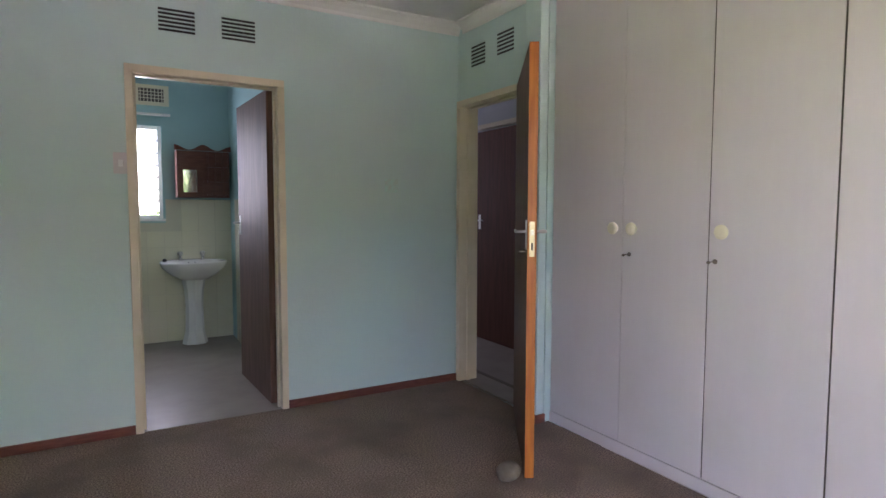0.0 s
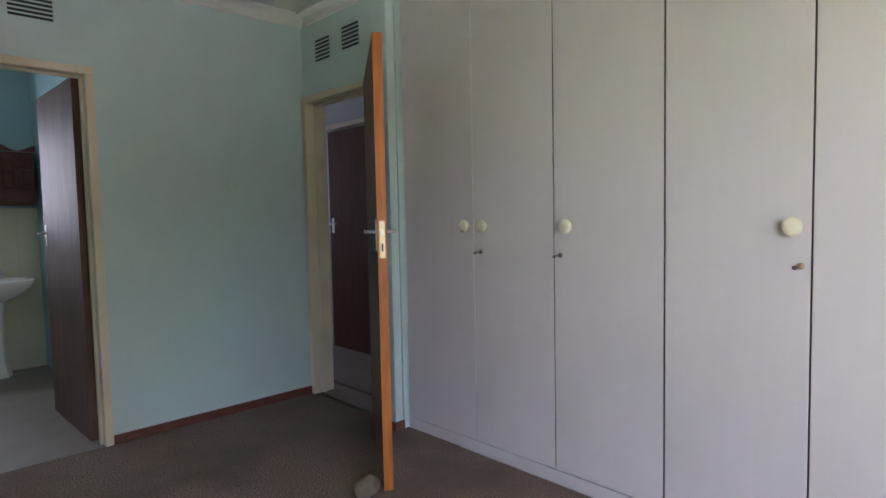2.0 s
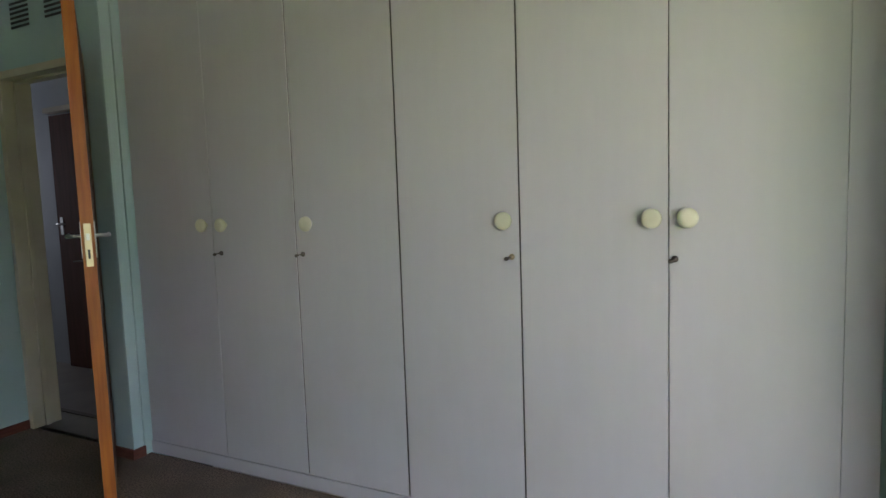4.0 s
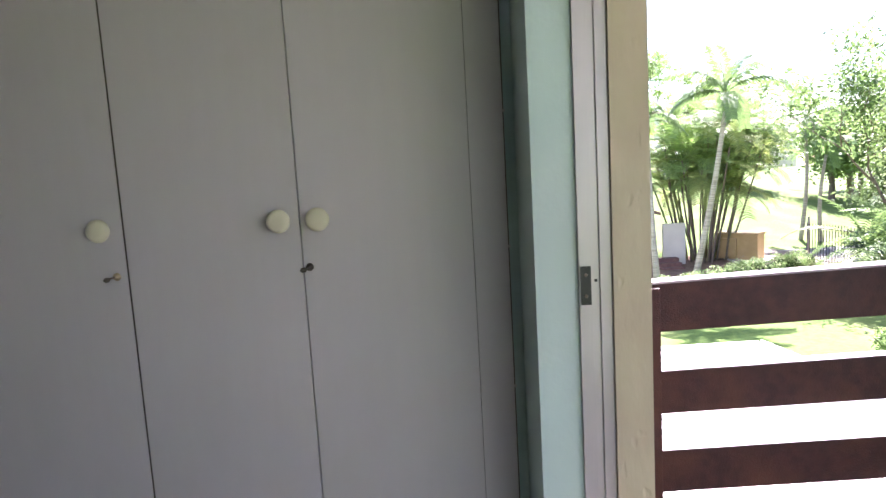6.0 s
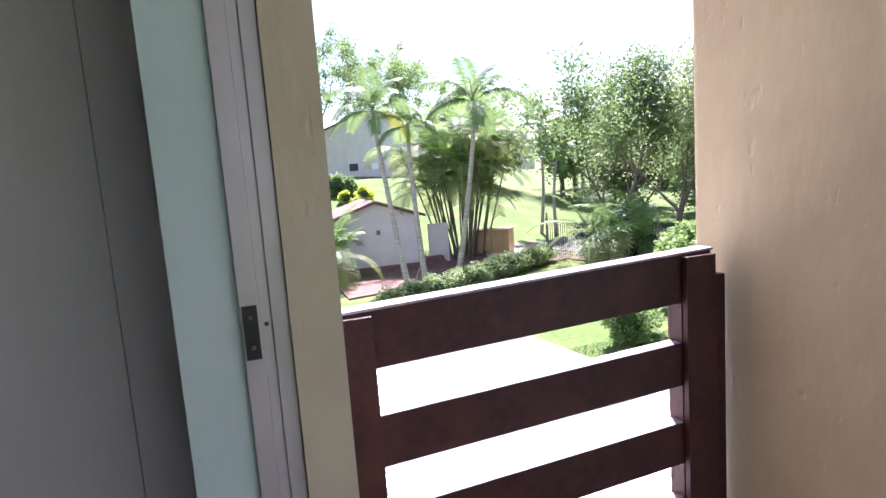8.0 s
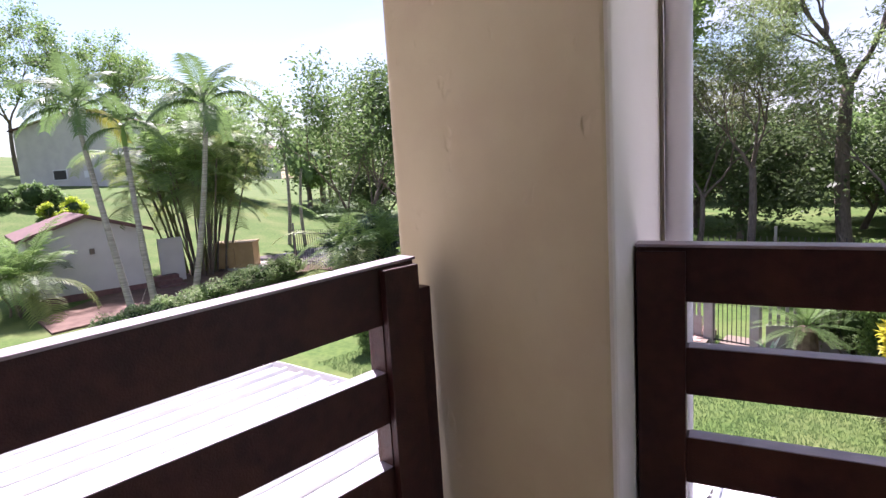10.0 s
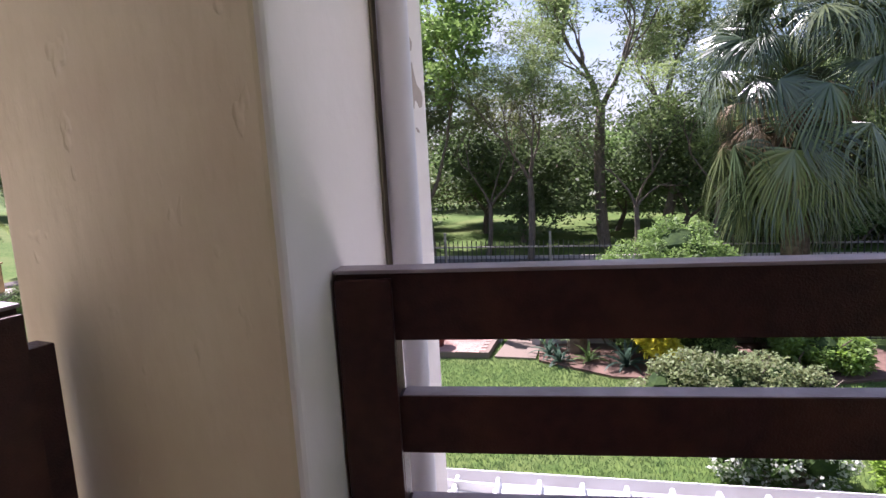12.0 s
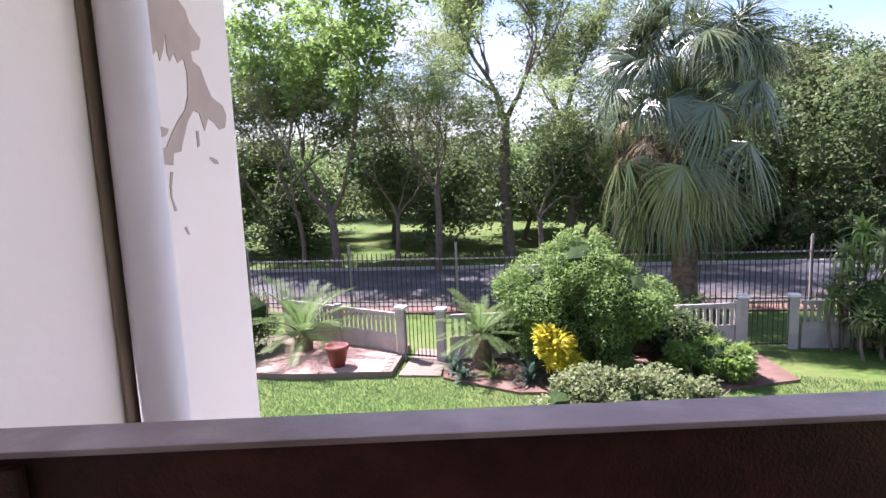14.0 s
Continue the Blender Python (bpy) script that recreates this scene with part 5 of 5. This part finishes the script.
pot = thing("flower_pot", (7.28, -10.95, GZ + 0.108), "round red terracotta pot on the brick patio", "pot")
bm = bmesh.new()
lathe(bm, [(0.14, 0), (0.21, 0.34), (0.235, 0.345), (0.235, 0.42), (0.21, 0.42), (0.19, 0.36), (0.02, 0.35)], 22)
part("bowl", bm, M_POT, pot, smooth=True)
obj("soil", [(0.18 * math.cos(a), 0.18 * math.sin(a), 0.365) for a in np.linspace(0, 6.28, 17)[:-1]], [tuple(range(16))], M_SOIL, pot)
prism("garden_bed", [(5.1, -11.0), (3.6, -10.6), (0.8, -11.2), (-1.0, -12.2), (-0.5, -13.9), (5.4, -11.95)], GZ - 0.1, GZ + 0.02, M_SOIL, kind="structure", label="dark soil bed under the bushes")

# grass blades on the near lawn
nb = 110000
gp = np.stack([RNG.uniform(-4, 12, nb), RNG.uniform(-12.5, -6.3, nb), np.full(nb, GZ - 0.03)], 1)
bd = RNG.normal(size=(nb, 3)) * 0.35
bd[:, 2] = 1
sd = RNG.normal(size=(nb, 3))
sd[:, 2] = 0
sd /= np.linalg.norm(sd, axis=1)[:, None]
hh = (0.034 + 0.016 * RNG.random(nb))[:, None]
quads("grass", np.stack([gp - sd * 0.006, gp + sd * 0.006, gp + bd * hh + sd * 0.001, gp + bd * hh - sd * 0.001], 1), M_BLADE, label="short lawn grass blades", kind="stuff")

# ---- trees beyond the road ----
tree("acacia_tree", (6.9, -25.8, GZ), 12.5, 0.24, 0.2, 5, 0.5, 15000, 0.22, L_LACY, "tall sparse acacia with a bare forked trunk", 3, 0.62, (0.15, -0.2), 0.22, (3, 2, 3), 0.25, 0.4, clear=0.47)
tree("acacia_tree", (4.9, -26.8, GZ), 11, 0.2, 0.2, 5, 0.52, 13000, 0.22, L_LACY, "sparse acacia with pale spreading limbs", 8, 0.6, (-0.9, 0), 0.2, (3, 2, 3), 0.25, 0.4, clear=0.4)
tree("small_acacia_tree", (9.0, -22.0, GZ), 8.0, 0.13, 0.1, 5, 0.5, 14000, 0.12, L_LACY, "thin sparse tree with bare lower branches", 5, 0.5, (-0.1, 0), 0.15, (3, 3, 2), 0.25, 0.4, clear=0.4)
tree("tall_tree", (13.2, -21.7, GZ), 11.5, 0.17, 0.2, 4, 0.5, 14000, 0.24, L_BRIGHT, "tall tree with bright green airy foliage", 9, 0.72, (0.3, -0.3), 0.3, (3, 2, 3), 0.4, 0.6, clear=0.2)
tree("tall_tree", (17.5, -24.0, GZ), 10.5, 0.17, 0.2, 4, 0.5, 13000, 0.24, L_MID, "tall tree with green airy foliage", 12, 0.75, (0.3, -0.3), 0.3, (3, 2, 3), 0.4, 0.6, clear=0.2)
for k, (x, y, h) in enumerate([(11.2, -23.0, 7.5), (5.2, -23.2, 7.0), (15.3, -22.6, 8.5), (2.6, -24.5, 8.0), (19.5, -23.0, 8.0)]):
    tree("small_acacia_tree", (x, y, GZ), h, 0.10, 0.1, 5, 0.55, 8000, 0.19, (L_OLIVE, L_LACY)[k % 2], "thin airy tree with a tangle of bare twigs", 60 + k, 0.6, (0.2 * (k % 3 - 1), 0), 0.12, (3, 3, 2), 0.25, 0.45, clear=0.28)
wr = np.random.default_rng(77)
for k in range(22):
    x = -16 + k * 2.3 + wr.normal() * 0.5
    y = -28.0 - 0.11 * (x - 6) * -1 - 3.5 * (k % 3) + wr.normal() * 0.8
    h = 5.6 + wr.random() * 1.6 + (2.4 if x < -1 else 0)
    tree("woodland_tree", (x, y, GZ), h, 0.13, 0.1, 3, 0.75, 15000, 0.21, (L_DARK, L_MID, L_OLIVE)[k % 3], "low spreading dark green tree at the park's edge", 100 + k, 1.15, (wr.normal() * 0.3, 0), 0.05, (4, 3, 3), 0.5, 0.8, clear=0.17)
for k in range(8):
    x = -14 + k * 1.9
    tree("woodland_tree", (x - 2, -35 - (k % 2) * 3, GZ), 9.5 + wr.random() * 2, 0.2, 0.1, 3, 0.6, 15000, 0.2, (L_OLIVE, L_DARK)[k % 2], "broad flat-topped green tree in the park", 200 + k, 1.1, (0, 0), 0.05, (3, 3, 3), 0.5, 0.4, clear=0.35)
g = 0.85
for k in range(12):
    x = -17 + k * 1.7
    bush("undergrowth", (x, -26.3 - 0.8 * (k % 3), GZ), [(0, 0, 0.9 * g, 1.15 * g), (0.9 * g, 0.3, 1.3 * g, 1.0 * g), (-0.8 * g, -0.2, 1.5 * g, 1.0 * g), (0.2, 0, 2.1 * g, 0.9 * g)], 6500, 0.16, (L_DARK, L_MID, L_DARK, L_OLIVE)[k % 4], "dense dark green undergrowth at the park's edge", 0.45, L_OLIVE, 900)
pts = cloud(wr, [((x, -47 + 2 * math.sin(x), GZ + 2.2), 3.4) for x in range(-40, 60, 3)] + [((x, -44.5 + math.sin(x * 1.7), GZ + 4.6 + math.sin(x * 0.9)), 2.6) for x in range(-40, 30, 3)], 110000, 1.0, 0.1)
leaf_mesh("distant_woods", pts, 0.35, 0.6, wr, L_DARK, label="dark distant line of trees", kind="stuff")

# ---- the slope beyond the verandah ----
feather_palm("slender_palm", (19.85, -5.0, GZ), (20.9, -4.5, 2.9), "slender palm with a pale trunk and a yellowing frond", 12, 1.0, True)
feather_palm("slender_palm", (19.8, -5.6, GZ), (20.4, -5.5, 2.3), "thin slender palm with small sparse fronds", 8, 0.75)
feather_palm("slender_palm", (20.25, -6.8, GZ), (19.2, -7.45, 2.9), "slender leaning palm with a pale trunk", 12, 1.05)
feather_palm("dark_palm", (30.7, -15.9, rise(30.7, -15.9)), (31.1, -16.3, 3.0), "slim dark palm on the slope", 12, 1.1)
feather_palm("dark_palm", (30.2, -16.6, rise(30.2, -16.6)), (30.4, -16.9, 1.6), "slim dark palm on the slope", 10, 0.9)
areca("palm_clump", (26.4, -9.5, rise(26.4, -9.5)), 46, 5.6, "big clump of cane palms with arching fronds", 1.3, 0.30, 4)
areca("young_palm_clump", (24.0, -3.0, GZ), 9, 1.3, "low young palm clump by the shed", 1.1, 0.3, 6)
areca("cycad_clump", (19.6, -13.1, GZ), 10, 1.0, "dark spiky palm shrub under the trees", 1.3, 0.4, 9)
tree("broadleaf_tree", (20.9, -14.0, GZ), 8.2, 0.14, 0.1, 4, 0.36, 14000, 0.15, L_MID, "upright grey-green tree beside the drive", 31, 0.75, (0, 0), 0.35, (3, 3, 3), 0.5, 1.0, clear=0.14)
tree("broadleaf_tree", (21.7, -17.8, GZ), 8.6, 0.16, 0.1, 3, 0.45, 12000, 0.16, L_LACY, "green tree with several thin dark stems", 32, 1.0, (0, 0), 0.3, (3, 3, 3), 0.5, 0.9, clear=0.18)
tree("broadleaf_tree", (24.5, -21.5, GZ), 6.8, 0.16, 0.1, 3, 0.5, 11000, 0.15, L_MID, "green tree with several thin dark stems", 33, 1.1, (0, 0), 0.3, (3, 3, 3), 0.5, 0.9, clear=0.2)
bush("dark_bush", (20.0, -12.9, GZ), [(0, 0, 1.0, 1.2), (0.6, -1.3, 1.2, 1.3), (-0.2, -0.8, 0.7, 1.0)], 12000, 0.16, L_BLUE, "dense dark blue-green shrub under the trees", 0.3)
bush("light_bush", (13.3, -10.7, GZ), [(0, 0, 1.1, 0.9), (0.8, -0.8, 1.2, 1.0)], 7000, 0.18, L_BRIGHT, "light green large-leaved shrub", 0.35)
bush("round_bush", (11.7, -7.6, GZ), [(0, 0, 0.5, 0.6), (0.5, -0.6, 0.5, 0.6)], 6000, 0.08, L_MID, "rounded green shrub on the lawn", 0.4, L_BRIGHT, 2500)
HA, HB = Vector((17.0, -3.6, GZ)), Vector((22.4, -11.6, GZ))
lob = []
for k in range(22):
    q = (HB - HA) * (k / 21)
    lob.append((q.x, q.y, 0.42, 0.5))
bush("clipped_hedge", tuple(HA), lob, 26000, 0.07, L_MID, "long low clipped hedge with pale edged leaves", 0.5, L_VARIEG, 14000, category="hedge")
prism("garden_bed", [(20.2, -3.0), (22.5, -3.0), (28.2, -8.5), (27.0, -13.0), (22.4, -12.6)], GZ - 0.1, GZ + 0.03, M_SOIL, kind="structure", label="bare brown soil bed under the palms")
prism("paving", [(24.6, -10.3), (27.5, -10.4), (26.0, -13.2), (23.6, -12.6)], GZ - 0.1, GZ + 0.08, M_CONC, kind="structure", label="pale concrete slab under the cable box")

cb = thing("cable_box", (26.2, -10.95, GZ + 0.081), "tan metal service cabinet on a concrete slab", "utility box", rz=-42)
box("body", (-0.45, -0.85, 0), (0.45, 0.85, 1.05), M_BOX, cb, bevel=0.02)
box("lid", (-0.5, -0.9, 1.0505), (0.5, 0.9, 1.11), M_BOX, cb, bevel=0.01)
box("door", (-0.58, -0.05, 0.12), (-0.4505, 0.78, 0.88), M_BOX, cb, bevel=0.01)


def gable(name, m, w, d, eave, ridge, wall, label, windows=(), category="house"):
    """A plain gabled house: front along y at x = 0, ridge along x."""
    h = new(name)
    h.matrix_basis = m
    tagged(h, label, category)
    P = [(-w / 2, -0.5), (w / 2, -0.5), (w / 2, eave), (0, ridge), (-w / 2, eave)]
    V = [(0, y, z) for y, z in P] + [(d, y, z) for y, z in P]
    F = [(0, 1, 2, 3, 4)[::-1], (5, 6, 7, 8, 9)] + [(k, (k + 1) % 5, 5 + (k + 1) % 5, 5 + k) for k in range(5)]
    obj("wall", V, F, wall, h)
    for s in (-1, 1):
        e = (ridge - eave) / (w / 2)
        b = bmesh.new()
        y1 = s * (w / 2 + 0.3)
        z1 = eave - 0.3 * e
        vs = [b.verts.new(p) for p in ((-0.3, 0, ridge + 0.02), (d + 0.3, 0, ridge + 0.02), (d + 0.3, y1, z1 + 0.02), (-0.3, y1, z1 + 0.02))]
        vt = [b.verts.new(v.co + Vector((0, 0, 0.12))) for v in vs]
        b.faces.new(vs); b.faces.new(vt[::-1])
        for k in range(4):
            b.faces.new((vs[k], vt[k], vt[(k + 1) % 4], vs[(k + 1) % 4]))
        bmesh.ops.recalc_face_normals(b, faces=b.faces)
        part("roof", b, M_ROOF, h)
    for y, z, ww, hh in windows:
        wn = box("window", (-0.05, y - ww / 2, z), (-0.002, y + ww / 2, z + hh), M_CERAMIC, h)
        box("pane", (-0.06, y - ww / 2 + 0.06, z + 0.06), (-0.0505, y + ww / 2 - 0.06, z + hh - 0.06), M_BLACK, wn)
    return h


sh = gable("garden_shed", pose(25.1, -5.15, GZ, 0, 0, -3), 3.6, 4.0, 2.25, 2.85, M_HOUSE, "white plastered shed with a red-brown roof", category="shed")
box("plinth", (-0.04, -1.82, -0.4), (-0.003, 1.82, 0.22), M_ROOF, sh)
box("side_wall", (0.6, -3.3, -0.4), (0.75, -2.4, 1.75), M_HOUSE, sh)
box("wall_lamp_plate", (-0.06, -0.15, 1.55), (-0.004, 0.0, 1.75), M_DARKSTEEL, sh)
box("drain_pipe", (-0.06, -1.82, 0.0), (-0.003, -1.74, 2.1), M_RAIL, sh)
for k in range(3):
    box("step", (24.2 + 0.35 * k, -8.0, GZ - 0.1), (24.6 + 0.35 * k, -7.1, GZ + 0.1 + 0.14 * k), M_ROOF, label="red-brown garden step beside the shed", category="step")
gable("hillside_house", pose(60.0, -12.6, 1.2, 0, 0, -42), 11.0, 9, 5.3, 6.8, M_HOUSE, "white two-storey house with a brown roof", [(2.0, 0.9, 1.2, 0.9), (-3.3, 0.9, 1.6, 1.3)])
ac = box("air_conditioner", (0, -0.4, 0), (0.35, 0.4, 0.6), M_CERAMIC, label="white air conditioner unit on the house wall", category="air conditioner", bevel=0.03)
ac.matrix_basis = pose(59.6, -12.9, 2.2, 0, 0, -42)
gable("hillside_house", pose(66.0, -26.0, 1.5, 0, 0, -50), 9.0, 9, 3.2, 5.0, M_HOUSE, "white house behind the trees", [(2.0, 0.9, 1.2, 0.9)])
zz = rise(43, -6)
bush("clipped_bush", (42.5, -6.3, rise(42.5, -6.3)), [(0, 0, 0.7, 1.0), (0.5, 1.5, 0.7, 1.1), (0.2, 3.0, 0.7, 1.1), (-0.3, -1.0, 0.5, 0.8)], 9000, 0.16, L_MID, "dark green clipped shrubs on the slope", 0.5)
bush("yellow_bush", (39.6, -7.6, rise(39.6, -7.6)), [(0, 0, 0.55, 0.75)], 3500, 0.13, L_GOLD, "round yellow-green shrub on the slope", 0.5)
bush("yellow_bush", (40.2, -6.5, rise(40.2, -6.5)), [(0, 0, 0.4, 0.5)], 2000, 0.13, L_GOLD, "round yellow-green shrub on the slope", 0.5)
bush("grey_bush", (33.0, -2.0, rise(33, -2)), [(0, 0, 1.0, 1.3), (0, 2, 1.0, 1.4), (-1.0, -1.2, 0.5, 0.9)], 9000, 0.16, L_VARIEG, "pale grey-green shrub on the slope", 0.4)
hr = np.random.default_rng(55)
for k, (x, y, h) in enumerate([(42, -24, 6.5), (45, -27, 6.0), (47, -20, 5.5), (50, -31, 7), (56, -34, 8), (38, -28, 6), (70, -4, 14), (76, -10, 16), (72, -16, 14), (80, -22, 16), (66, -22, 8), (58, -2, 10), (62, 3, 12), (75, -30, 14), (62, -40, 9), (52, -42, 8), (40, -38, 7), (33, -30, 7)]):
    tree("hillside_tree", (x, y, rise(x, y)), h * (1.35 if x > 56 else 1.1), 0.2, 0.1, 2, 0.65, 9000, 0.28, (L_MID, L_BRIGHT, L_DARK, L_MID)[k % 4], "rounded leafy tree on the far slope", 300 + k, 1.5, (0, 0), 0.15, (4, 3, 3), 0.6, 0.8, clear=0.25)

# the grounds were laid out in axes of their own: turn them to the house's
TO_HOUSE = Matrix.Translation((1.7, -0.8, 0.08)) @ Matrix.Rotation(radians(-1.3), 4, "Z") @ Matrix.Translation((-1.7, 0.8, 0))
bpy.context.view_layer.update()
for ob in list(bpy.data.objects):
    if ob.parent is None and ob.type in ("MESH", "EMPTY") and ob.name not in HOUSE:
        ob.matrix_basis = TO_HOUSE @ ob.matrix_basis
